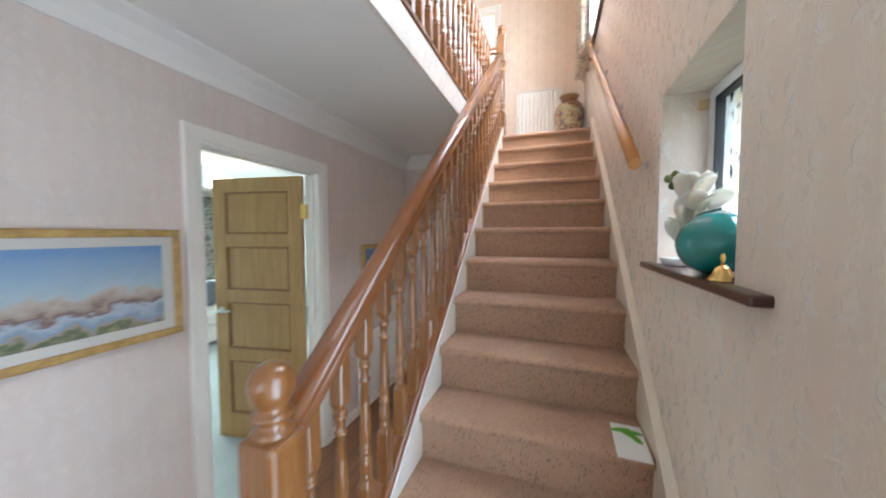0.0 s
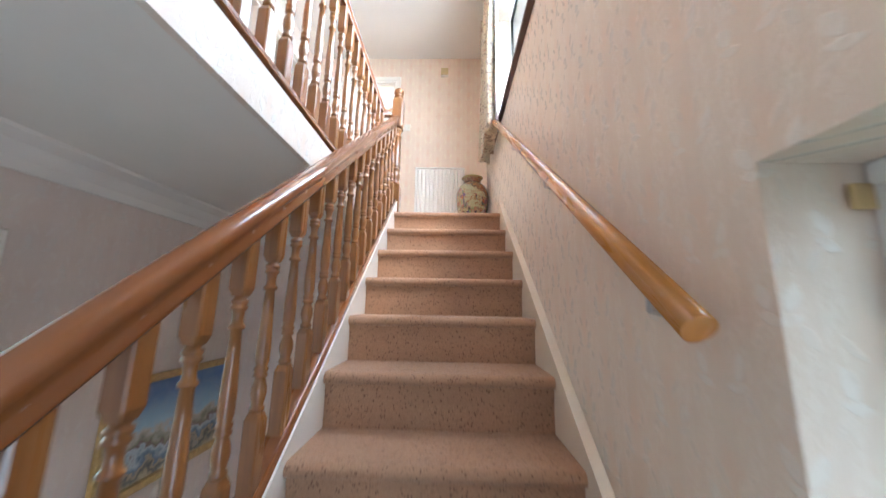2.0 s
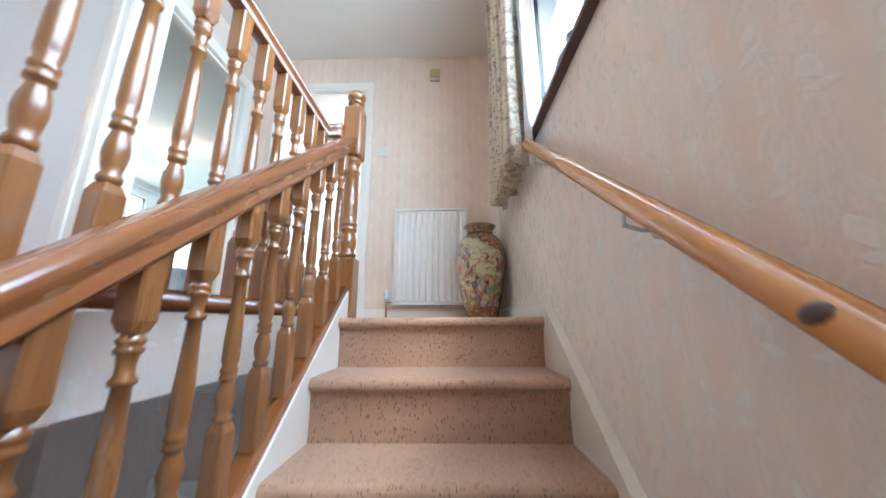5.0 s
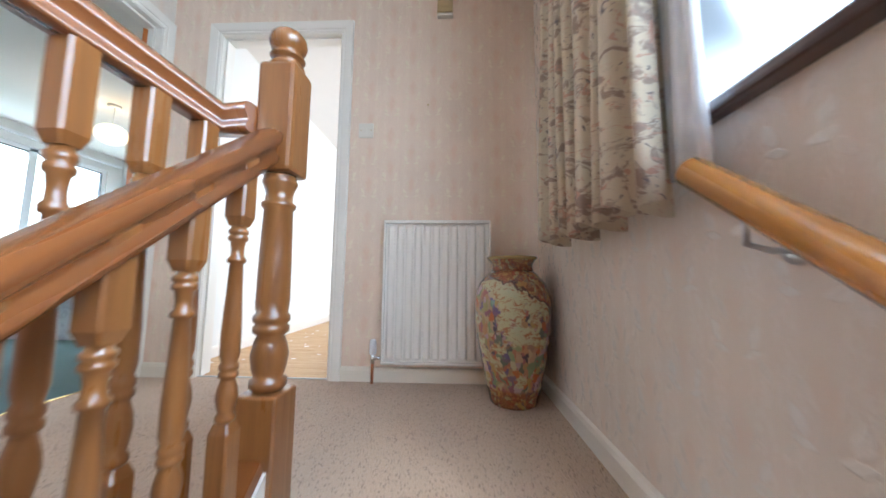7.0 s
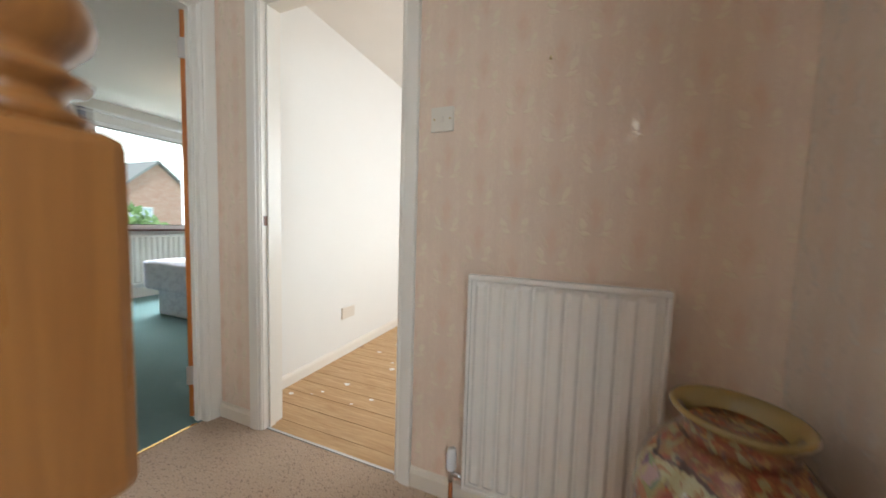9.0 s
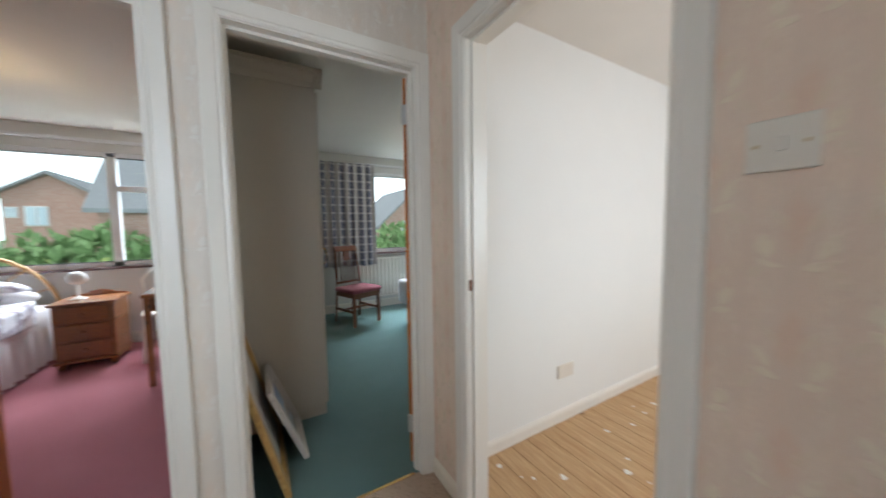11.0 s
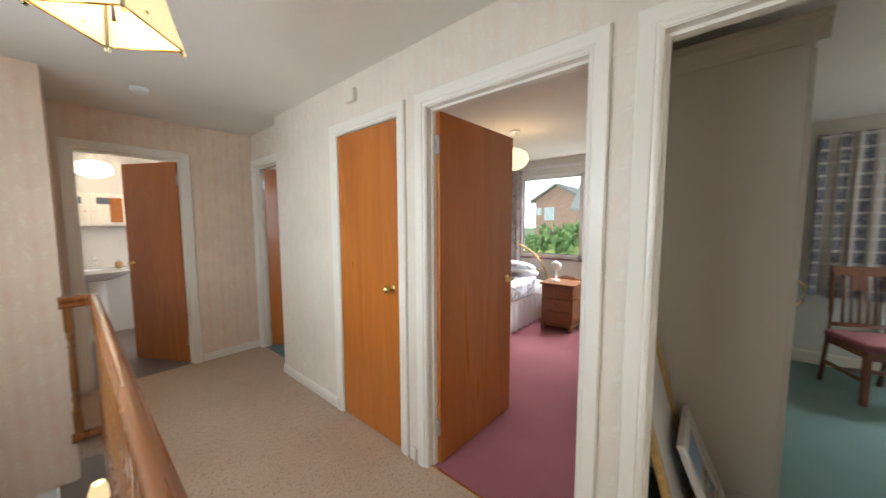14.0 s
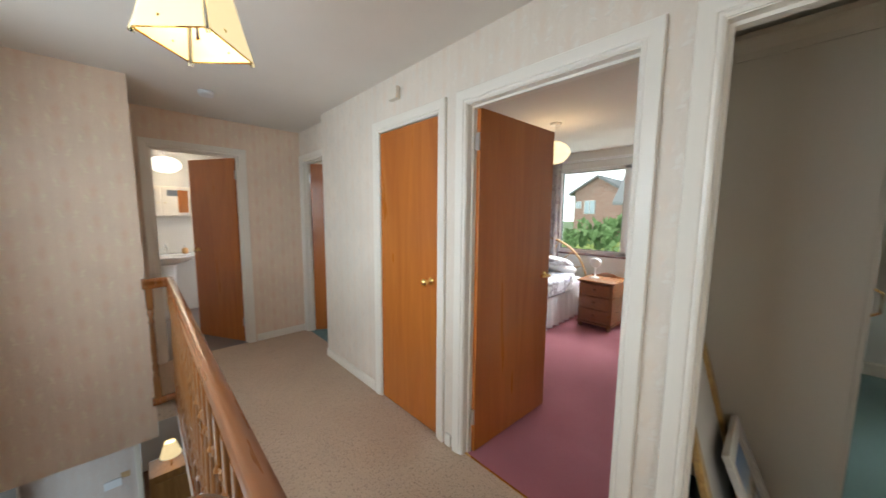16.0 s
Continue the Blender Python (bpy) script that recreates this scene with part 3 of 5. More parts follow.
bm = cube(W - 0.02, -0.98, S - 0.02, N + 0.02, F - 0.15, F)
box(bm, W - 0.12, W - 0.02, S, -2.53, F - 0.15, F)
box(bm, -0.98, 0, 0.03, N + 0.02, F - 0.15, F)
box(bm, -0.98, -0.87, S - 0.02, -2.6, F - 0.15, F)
solid("floor_landing", bm, "carpet_landing", "beige flecked carpet on the landing, window light painted into its paler colour", "carpet", kind="structure")
bm = cube(-1.0, -0.978, -2.6, 0.10, F - 0.158, F + 0.002)
box(bm, -0.978, -0.92, 0.08, 0.10, F - 0.158, F + 0.002)
solid("fascia", bm, "paper_plain", "white textured fascia round the stair opening", "fascia", kind="structure")
solid("ceiling_hall", cube(-1.98, -1.0, -6.0, 0.05, F - 0.158, F - 0.151), "ceiling", "white hall ceiling", "ceiling", kind="structure")
solid("ceiling_hall_south", cube(-1.0, 0, -6.0, -2.7, F - 0.158, F - 0.151), "ceiling", "white hall ceiling by the front door", "ceiling", kind="structure")

# hall below
wall("wall_hall_west", "x", -2.02, -1.92, -6.0, 0.1, 0, F - 0.15, [(-2.215, -1.40, H0, 2.05)], "paper_hall", "pinkish embossed wallpaper in the hall")
wall("wall_hall_north", "y", 0.0, 0.1, -1.92, -0.90, 0, F - 0.15, [(-1.43, -1.0, H0, 1.98)], "paper_hall", "embossed hall wallpaper round the kitchen door")
wall("wall_under_stairs", "x", -0.90, -0.885, -1.9, 1.1, 0, 1.2, (), "paper_hall", "papered wall under the stairs")
wall("wall_hall_south", "y", -3.8, -3.7, -0.68, 0, 0, F - 0.158, [], "paper_hall", "pale wallpapered wall beyond the foot of the stairs")
wall("wall_front", "y", -6.0, -5.9, -2.0, 0.28, 0, 2.6, [], "plaster", "plain front wall")
solid("floor_hall", cube(-1.98, 0, -6.0, 1.1, H0 - 0.1, H0), "hall_floor", "brown wooden hall floor", "floor", kind="structure")
cove = [(0.0, 2.444), (0.0, 2.325), (0.012, 2.325), (0.03, 2.36), (0.07, 2.405), (0.115, 2.43), (0.12, 2.444)]
bm = prism([(-1.92 + a, z) for a, z in cove], "y", -5.9, 0.0)
prism([(-a, z) for a, z in cove], "x", -1.92, -1.0, bm)
solid("coving", bm, "ceiling", "white plaster coving along the hall ceiling", "coving", kind="structure")


def shell(name, x0, x1, y0, y1, z0, z1, wallmat, floormat, floor_label, t=0.1, holes_w=(), holes_n=(), holes_s=(), sides="wnse"):
    """Plain walls, floor and ceiling that close a room."""
    if "w" in sides:
        wall("wall_" + name + "_west", "x", x0 - t, x0, y0, y1, z0, z1, holes_w, wallmat, "plain painted wall")
    if "n" in sides:
        wall("wall_" + name + "_north", "y", y1, y1 + t, x0 - t, x1, z0, z1, holes_n, wallmat, "plain painted wall")
    if "s" in sides:
        wall("wall_" + name + "_south", "y", y0 - t, y0, x0 - t, x1, z0, z1, holes_s, wallmat, "plain painted wall")
    if "e" in sides:
        wall("wall_" + name + "_east", "x", x1, x1 + t, y0, y1, z0, z1, (), wallmat, "plain painted wall")
    solid("ceiling_" + name, cube(x0 - t, x1, y0, y1, z1, z1 + 0.1), "ceiling", "white ceiling", "ceiling", kind="structure")
    if floormat:
        solid("floor_" + name, cube(x0, x1 + (0.078 if "e" not in sides and z0 > 1 else 0), y0, y1, z0 - 0.15, z0), floormat, floor_label, "floor", kind="structure")


shell("bare_room", -2.08, 0.0, N + 0.1, 4.2, F, C, "white_wall", None, "", sides="wn")
shell("green_room", -5.53, W - 0.1, 0.19, 3.9, F, C, "grey_wall", "green_carpet", "blue-green bedroom carpet", 0.1, [(1.83, 3.7, 3.46, 4.68)], sides="wns")
wall("wall_pink_room_west", "x", -5.63, -5.53, -3.3, 0.09, F, C, [(-1.86, 0.0, 3.46, 4.68)], "grey_wall", "plain painted wall")
wall("wall_pink_room_south", "y", -3.4, -3.3, -5.63, -3.2, F, C, (), "grey_wall", "plain painted wall")
wall("wall_lobby_west", "x", -3.2, -3.1, -3.42, -2.4, F, C, (), "grey_wall", "plain painted wall")
wall("wall_lobby_north", "y", -2.5, -2.4, -3.1, W - 0.2, F, C, (), "grey_wall", "plain painted wall")
bm = cube(-5.53, W - 0.022, -2.4, 0.09, F - 0.15, F)
box(bm, -5.53, -3.2, -3.3, -2.4, F - 0.15, F)
solid("floor_pink_room", bm, "pink_carpet", "dusky pink bedroom carpet", "floor", kind="structure")
bm = cube(-5.63, W - 0.1, -2.4, 0.09, C, C + 0.1)
box(bm, -5.63, -3.2, -3.3, -2.4, C, C + 0.1)
solid("ceiling_pink_room", bm, "ceiling", "white ceiling", "ceiling", kind="structure")
wall("wall_green_room_east", "x", W - 0.2, W - 0.1, N + 0.1, 3.9, F, C, (), "grey_wall", "plain painted wall")
shell("bathroom", -2.6, -0.1, -5.35, S - 0.1, F, C, "tile", "tile_floor", "dark bathroom floor tiles", sides="wse")
shell("end_room", -4.5, -2.35, -5.0, -3.42, F, C, "grey_wall", "green_carpet", "grey-green carpet", sides="ws")
solid("floor_end_room_front", cube(-3.1, -2.27, -3.42, -2.5, F - 0.15, F), "green_carpet", "grey-green carpet", "floor", kind="structure")
solid("ceiling_end_room_front", cube(-3.1, -2.35, -3.42, -2.5, C, C + 0.1), "ceiling", "white ceiling", "ceiling", kind="structure")
shell("lounge", -6.5, -2.02, -3.2, 2.2, H0, 2.42, "grey_wall", "pale_carpet", "pale lounge carpet", 0.1, [(-2.0, 0.6, 0.7, 2.2)], sides="wns")
shell("kitchen", -2.0, 0.0, 0.1, 2.2, H0, 2.42, "white_wall", "tile_floor", "kitchen floor", sides="ne")
solid("door_jamb", cube(-0.72, -0.68, -3.82, -3.68, 0.05, F - 0.158, 0.004), "cream_trim", "cream painted timber upright at the wall end", "upright", kind="structure")
fd = thing("door_9", (0, 0, 0), "pale blue-grey glazed side door in a cream frame", "door", kind="structure")
part("frame", cube(-0.02, 0.0, -3.55, -2.80, 0.05, 2.1, 0.004), "cream_trim", fd)
part("leaf", cube(-0.032, -0.02, -3.48, -2.87, 0.06, 2.03, 0.004), "sky_pane", fd)
plate_wall = thing("wall_switch", (-0.52, -3.70, 1.42), "small white double switch beyond the foot of the stairs", "light switch", turn=180)
part("plate", cube(-0.06, 0.06, -0.01, 0, -0.04, 0.04, 0.003), "upvc", plate_wall)
solid("bare_patch", cube(-0.64, -0.575, -3.70, -3.698, 1.44, 1.50), "boards", "small orange bare patch on the pale wallpaper", "patch")

# skirtings
def skirting(name, axis, face, u0, u1, z, d=1, mat="gloss", h=0.075):
    a = [(0, 0), (0.014, 0), (0.014, h - 0.02), (0.009, h - 0.006), (0, h)]
    if axis == "x":
        bm = prism([(face + d * p, z + q) for p, q in a], "y", u0, u1)
    else:
        bm = prism([(face + d * p, z + q) for p, q in a], "x", u0, u1)
    return solid(name, bm, mat, "painted skirting board", "skirting board", kind="structure")


for u0, u1 in ((-0.838, -0.796), (0.177, 0.236), (-2.53, -1.632)):
    skirting("baseboard", "x", W, u0, u1, F)
skirting("baseboard", "y", N, -1.046, 0, F, -1, "cream_trim")
skirting("baseboard", "y", N, -2.13, -1.91, F, -1, "cream_trim")
skirting("baseboard", "x", W, 1.11, N, F)
skirting("baseboard", "x", 0, 0.02, N, F, -1)
skirting("baseboard", "y", S, -2.25, -1.726, F)
solid("floor_bathroom_edge", cube(-1.655, -0.955, S - 0.1, S - 0.02, F - 0.15, F), "tile_floor", "dark bathroom floor tiles in the doorway", "floor", kind="structure")
skirting("baseboard", "x", -2.08, N + 0.1, 4.2, F)
skirting("baseboard", "x", -5.53, 0.19, 3.9, F, 1, "gloss", 0.12)
skirting("baseboard", "x", -5.53, -3.3, 0.09, F, 1, "gloss", 0.12)
skirting("baseboard", "x", -1.92, -1.31, 0.0, H0)
skirting("baseboard", "x", -1.92, -5.9, -2.29, H0)


# ---- door frames and doors ----
def doorway(n, axis, face, back, u0, u1, z0, z1, side, mat="gloss", aw=0.072, sill="carpet", skip=()):
    """Lining, stops and moulded architraves of one opening. side: which way the landing lies."""
    e = thing("door_%d" % n, (0, 0, 0), "white gloss painted door frame with moulded architrave", "door frame", kind="structure")

    def bx(bm, a0, a1, b0, b1, c0, c1, bev=0.0):
        a0, a1 = sorted((a0, a1))
        box(bm, a0, a1, b0, b1, c0, c1, bev) if axis == "x" else box(bm, b0, b1, a0, a1, c0, c1, bev)
    lo, hi = min(face, back), max(face, back)
    bm = bmesh.new()
    t = 0.018
    bx(bm, lo - 0.002, hi + 0.002, u0, u0 + t, z0, z1)
    bx(bm, lo - 0.002, hi + 0.002, u1 - t, u1, z0, z1)
    bx(bm, lo - 0.002, hi + 0.002, u0 + t, u1 - t, z1 - t, z1)
    part("lining", bm, mat, e)
    bm = bmesh.new()
    m = (lo + hi) / 2 + 0.005 * side
    bx(bm, m - 0.02, m + 0.01, u0 + t, u0 + t + 0.012, z0, z1 - t)
    bx(bm, m - 0.02, m + 0.01, u1 - t - 0.012, u1 - t, z0, z1 - t)
    bx(bm, m - 0.02, m + 0.01, u0 + t + 0.012, u1 - t - 0.012, z1 - t - 0.012, z1 - t)
    part("door_stop", bm, mat, e)
    for f, s in ((face, side), (back, -side)):
        prof = [(0.004, 0), (0.004, 0.008), (0.012, 0.012), (0.02, 0.010), (0.024, 0.015), (0.034, 0.017), (aw - 0.004, 0.020), (aw, 0.016), (aw, 0)]
        for leg in ("left", "right", "head"):
            if (leg in skip) and f == face:
                continue
            bm = bmesh.new()
            if leg == "head":
                rows = [[(u0 + t - p, z1 - t + p, q) for p, q in prof], [(u1 - t + p, z1 - t + p, q) for p, q in prof]]
            elif leg == "left":
                rows = [[(u0 + t - p, z0, q) for p, q in prof], [(u0 + t - p, z1 - t + p, q) for p, q in prof]]
            else:
                rows = [[(u1 - t + p, z0, q) for p, q in prof], [(u1 - t + p, z1 - t + p, q) for p, q in prof]]
            rings = [[bm.verts.new((f + s * q, u, z) if axis == "x" else (u, f + s * q, z)) for u, z, q in r] for r in rows]
            k = len(prof)
            for i in range(k):
                bm.faces.new((rings[0][i], rings[0][(i + 1) % k], rings[1][(i + 1) % k], rings[1][i]))
            bm.faces.new(rings[0])
            bm.faces.new(rings[1][::-1])
            bmesh.ops.recalc_face_normals(bm, faces=bm.faces)
            part("architrave", bm, mat, e)
    return e


def lever(parent, x, z, y0, d, mat="brass", knob=False):
    """A handle on the face y0 of a leaf, pointing out by d."""
    h = new("door_handle")
    h.parent = parent
    bm = lathe([(0.002, -0.004), (0.024, -0.004), (0.026, 0.0), (0.022, 0.004), (0.010, 0.007), (0.009, 0.03)], 20)
    if knob:
        lathe([(0.009, 0.028), (0.02, 0.034), (0.027, 0.046), (0.026, 0.058), (0.016, 0.068), (0.004, 0.071)], 24, bm)
    bm.transform(Matrix.Translation((x, y0, z)) @ Matrix.Rotation(radians(-90 if d > 0 else 90), 4, "X"))
    part("rose", bm, mat, h)
    if not knob:
        s = -1
        part("lever", tube([(x, y0 + d * 0.03, z), (x, y0 + d * 0.044, z), (x + s * 0.02, y0 + d * 0.048, z), (x + s * 0.06, y0 + d * 0.046, z - 0.002), (x + s * 0.105, y0 + d * 0.044, z + 0.006)], 0.0085, 12), mat, h)
    return h


def door_leaf(at, turn, width, label, height=1.965, knob=False, mat="veneer", flip=1, handle=True, group="flush veneer doors"):
    """A flush leaf hinged at its origin, its width along local x, its thickness along local y."""
    e = thing("door_leaf", at, label, "door", group, turn=turn)
    part("panel", cube(0.002, width, -0.018, 0.018, 0.008, height, 0.0025), mat, e)
    if handle:
        for d in (1, -1):
            lever(e, width - 0.06, 0.99, d * 0.018, d, knob=knob)
    for z in (0.18, height - 0.22):
        bm = cube(-0.012, 0.0, -0.02, 0.02, z, z + 0.09)
        lathe([(0.006, z), (0.006, z + 0.09)], 10, bm, (-0.004, 0.022 * flip))
        part("hinge", bm, "steel" if mat == "veneer" else "brass", e)
    return e


doorway(1, "x", W, W - 0.1, 0.29, 1.055, F, 4.59, 1)
doorway(2, "x", W, W - 0.1, -0.72, 0.105, F, 4.59, 1)
doorway(3, "x", W, W - 0.1, -1.56, -0.91, F, 4.59, 1)
doorway(4, "x", W - 0.1, W - 0.2, -3.31, -2.58, F, 4.59, 1)
doorway(5, "y", S, S - 0.1, -1.655, -0.955, F, 4.59, 1)
doorway(6, "y", N, N + 0.1, -1.855, -1.10, F, 4.59, -1)
doorway(7, "x", -1.92, -2.02, -2.215, -1.40, H0, 2.05, 1, aw=0.085)
doorway(8, "y", 0.0, 0.1, -1.43, -1.0, H0, 1.98, -1)
solid("keeper_plate", cube(-1.838, -1.835, 1.118, 1.136, 3.58, 3.625, 0.001), "chairwood", "small brown latch keeper let into the frame", "latch keeper")
for x0, x1, y0, y1 in ((W - 0.1, W, -0.70, 0.085), (W - 0.1, W, 0.31, 1.01)):
    solid("threshold_strip", cube(x1 - 0.03, x1 - 0.018, y0, y1, F, F + 0.004, 0.001), "brass", "thin brass carpet strip in the doorway", "threshold strip", "carpet strips in doorways")
solid("threshold_strip", cube(-1.835, -1.12, N + 0.01, N + 0.022, F, F + 0.005, 0.001), "steel", "thin dull metal carpet strip in the doorway", "threshold strip", "carpet strips in doorways")

door_leaf((W - 0.085, 1.033, F), 129, 0.71, "orange-brown veneered flush door standing open against the green bedroom", flip=-1)
door_leaf((W - 0.06, -0.685, F), 177.5, 0.75, "orange-brown veneered flush door open into the pink bedroom", flip=1)
door_leaf((W - 0.02, -1.541, F), 90, 0.61, "closed orange-brown veneered airing cupboard door with a brass knob", knob=True)
door_leaf((-1.63, S - 0.07, F), -61, 0.66, "orange-brown veneered flush door half open into the bathroom", flip=-1)
door_leaf((-2.33, -3.285, F), 150, 0.70, "orange-brown veneered flush door ajar at the end of the landing")


def panel_door(at, turn):
    """An oak door of four sunk panels."""
    e = thing("panelled_door", at, "light oak door with four sunk panels standing open into the lounge", "door", turn=turn)
    w, h = 0.73, 1.96
    bm = bmesh.new()
    rows = [0.0, 0.20, 0.615, 0.70, 1.06, 1.145, 1.47, 1.545, 1.87, h]
    box(bm, 0, 0.105, -0.018, 0.018, 0, h, 0.002)
    box(bm, w - 0.105, w, -0.018, 0.018, 0, h, 0.002)
    for a, b in ((0.0, 0.19), (0.60, 0.69), (1.045, 1.135), (1.46, 1.55), (1.86, h)):
        box(bm, 0.105, w - 0.105, -0.018, 0.018, a, b, 0.002)
    part("frame", bm, "oak", e)
    for a, b in ((0.19, 0.60), (0.69, 1.045), (1.135, 1.46), (1.55, 1.86)):
        part("panel", cube(0.105, w - 0.105, -0.004, 0.004, a, b), "oak", e)
        for d in (-1, 1):
            bm = bmesh.new()
            for q in ((0.105, w - 0.105, a, a + 0.016), (0.105, w - 0.105, b - 0.016, b), (0.105, 0.121, a + 0.016, b - 0.016), (w - 0.121, w - 0.105, a + 0.016, b - 0.016)):
                y0, y1 = sorted((d * 0.0041, d * 0.012))
                box(bm, q[0], q[1], y0, y1, q[2], q[3], 0.002)
            part("moulding", bm, "wood", e, "darker panel moulding")
    for a in (0.2, 1.66):
        bm = cube(-0.032, 0.004, -0.021, 0.021, a, a + 0.1, 0.001)
        lathe([(0.007, a), (0.007, a + 0.1)], 12, bm, (-0.003, -0.022))
        part("hinge", bm, "brass", e, "bright brass butt hinge")
    for d in (1, -1):
        lever(e, w - 0.055, 0.98, d * 0.018, d, "steel")
    return e


panel_door((-2.035, -1.44, H0 + 0.01), 189)


# ---- the stairs ----
stairs = thing("staircase", (-0.44, -1.4, 0), "straight flight of stairs covered in beige flecked carpet", "staircase", kind="structure")


def lp(bm, off=(0.44, 1.4, 0)):
    bm.transform(Matrix.Translation(off))
    return bm


def tread(k):
    """Carpet over one riser and its rounded nosing; k counts down from the landing."""
    y, z = -k * GO, F - k * RISE
    r = 0.021
    arc = [(y - 0.0 + r - r * math.sin(a), z - r + r * math.cos(a)) for a in [i * math.pi / 8 for i in range(0, 9)]]
    back = 0.03 if k == 0 else GO + 0.03
    pts = [(y + back, z), *arc, (y + 0.028, z - RISE * 0.55), (y + 0.027, z - RISE - 0.01), (y + back, z - RISE - 0.01)]
    return lp(prism(pts, "x", -0.845, -0.03))


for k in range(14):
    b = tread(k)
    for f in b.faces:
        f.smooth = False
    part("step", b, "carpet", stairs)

slope = RISE / GO


def line(y, c):
    return F + c + slope * y


bm = prism([(0.06, line(0.06, -0.30)), (0.06, line(0.06, 0.045)), (-3.05, line(-3.05, 0.045)), (-3.05, line(-3.05, -0.30))], "x", -0.03, -0.002)
part("string", lp(bm), "cream_trim", stairs, "cream painted wall string")
bm = prism([(0.035, line(0.035, 0.045)), (0.035, line(0.035, 0.062)), (-3.05, line(-3.05, 0.062)), (-3.05, line(-3.05, 0.045))], "x", -0.034, -0.002)
part("string_cap", lp(bm), "cream_trim", stairs)
bm = prism([(0.11, line(0.11, -0.30)), (0.11, line(0.11, 0.028)), (-2.76, line(-2.76, 0.028)), (-2.76, line(-2.76, -0.30))], "x", -0.89, -0.845)
part("string", lp(bm), "gloss", stairs, "white painted outer string")

BX, LX = -0.886, -1.0


def baluster(top, mat="wood"):
    """A turned spindle: square blocks at foot and head, a vase and rings between. Its foot is at z = 0."""
    b = 0.0205
    foot, head = 0.19, top - 0.155
    bm = bmesh.new()

    def block(z0, z1, up, down):
        q = 0.0155
        rings = []
        if down:
            rings.append((q * 0.9, z0))
            rings.append((b, z0 + 0.018))
        else:
            rings.append((b, z0))
        if up:
            rings.append((b, z1 - 0.018))
            rings.append((q * 0.9, z1))
        else:
            rings.append((b, z1))
        vs = []
        for r, z in rings:
            c = r * 0.82
            vs.append([bm.verts.new(p) for p in ((r, c, z), (c, r, z), (-c, r, z), (-r, c, z), (-r, -c, z), (-c, -r, z), (c, -r, z), (r, -c, z))])
        for p, q2 in zip(vs, vs[1:]):
            for k in range(8):
                bm.faces.new((p[k], p[(k + 1) % 8], q2[(k + 1) % 8], q2[k]))
        bm.faces.new(vs[0][::-1])
        bm.faces.new(vs[-1])
    block(0.0, foot, True, False)
    block(head, top, False, True)
    t = head - foot
    prof = [(0.0, 0.014), (0.012, 0.018), (0.03, 0.018), (0.045, 0.0135), (0.075, 0.0165), (0.12, 0.0195), (0.16, 0.018), (0.20, 0.0135), (0.215, 0.0125), (0.222, 0.0175), (0.24, 0.0175), (0.25, 0.0145),
            (0.262, 0.0175), (0.28, 0.0175), (0.292, 0.014), (0.33, 0.0175), (0.45, 0.0175), (0.62, 0.0145), (0.80, 0.0118), (0.805, 0.0165), (0.822, 0.0175), (0.838, 0.0125), (0.87, 0.0115), (0.915, 0.0135), (0.925, 0.018), (0.942, 0.018), (0.95, 0.0145), (0.96, 0.018), (0.978, 0.018), (0.985, 0.014), (1.0, 0.0135)]
    lathe([(r, foot + t * k) for k, r in prof], 16, bm)
    return bm


def newel(e, x, y, z0, block0, block1, z_lo, label, cap=1.0):
    """A turned newel post with a square head block and a ball cap."""
    p = new("newel_post")
    p.parent = e
    tagged(p, label)
    h = 0.047
    bm = cube(x - h, x + h, y - h, y + h, z0, z_lo, 0.006)
    box(bm, x - h, x + h, y - h, y + h, block0, block1, 0.012)
    t = block0 - z_lo
    prof = [(0.0, 0.030), (0.02, 0.040), (0.05, 0.040), (0.06, 0.031), (0.10, 0.037), (0.16, 0.041), (0.21, 0.036), (0.245, 0.029), (0.26, 0.039), (0.285, 0.039), (0.295, 0.034), (0.31, 0.040), (0.335, 0.040), (0.345, 0.034),
            (0.40, 0.037), (0.6, 0.036), (0.83, 0.0325), (0.845, 0.039), (0.86, 0.039), (0.87, 0.031), (0.91, 0.031), (0.945, 0.037), (0.955, 0.040), (0.97, 0.040), (0.978, 0.036), (0.988, 0.038), (1.0, 0.034)]
    lathe([(r, z_lo + t * k) for k, r in prof], 28, bm, (x, y))
    part("post", bm, "wood", p)
    c = block1
    prof = [(0.036, -0.005), (0.041, 0.004), (0.042, 0.010), (0.032, 0.017), (0.028, 0.026), (0.031, 0.034), (0.040, 0.038), (0.042, 0.045), (0.033, 0.051), (0.029, 0.059), (0.034, 0.067), (0.042, 0.080), (0.0455, 0.097), (0.043, 0.116), (0.034, 0.132), (0.019, 0.143), (0.003, 0.147)]
    part("cap", lathe([(q, c + h * cap) for q, h in prof], 28, at=(x, y)), "wood", p)
    return p


RAIL = [(-0.024, -0.030), (0.024, -0.030), (0.028, -0.020), (0.020, -0.008), (0.020, 0.000), (0.032, 0.012), (0.034, 0.024), (0.026, 0.036), (0.010, 0.041), (-0.010, 0.041), (-0.026, 0.036), (-0.034, 0.024), (-0.032, 0.012), (-0.020, 0.000), (-0.020, -0.008), (-0.028, -0.020)]
BASE = [(-0.032, -0.018), (0.032, -0.018), (0.034, -0.004), (0.028, 0.008), (0.022, 0.012), (-0.022, 0.012), (-0.028, 0.008), (-0.034, -0.004)]

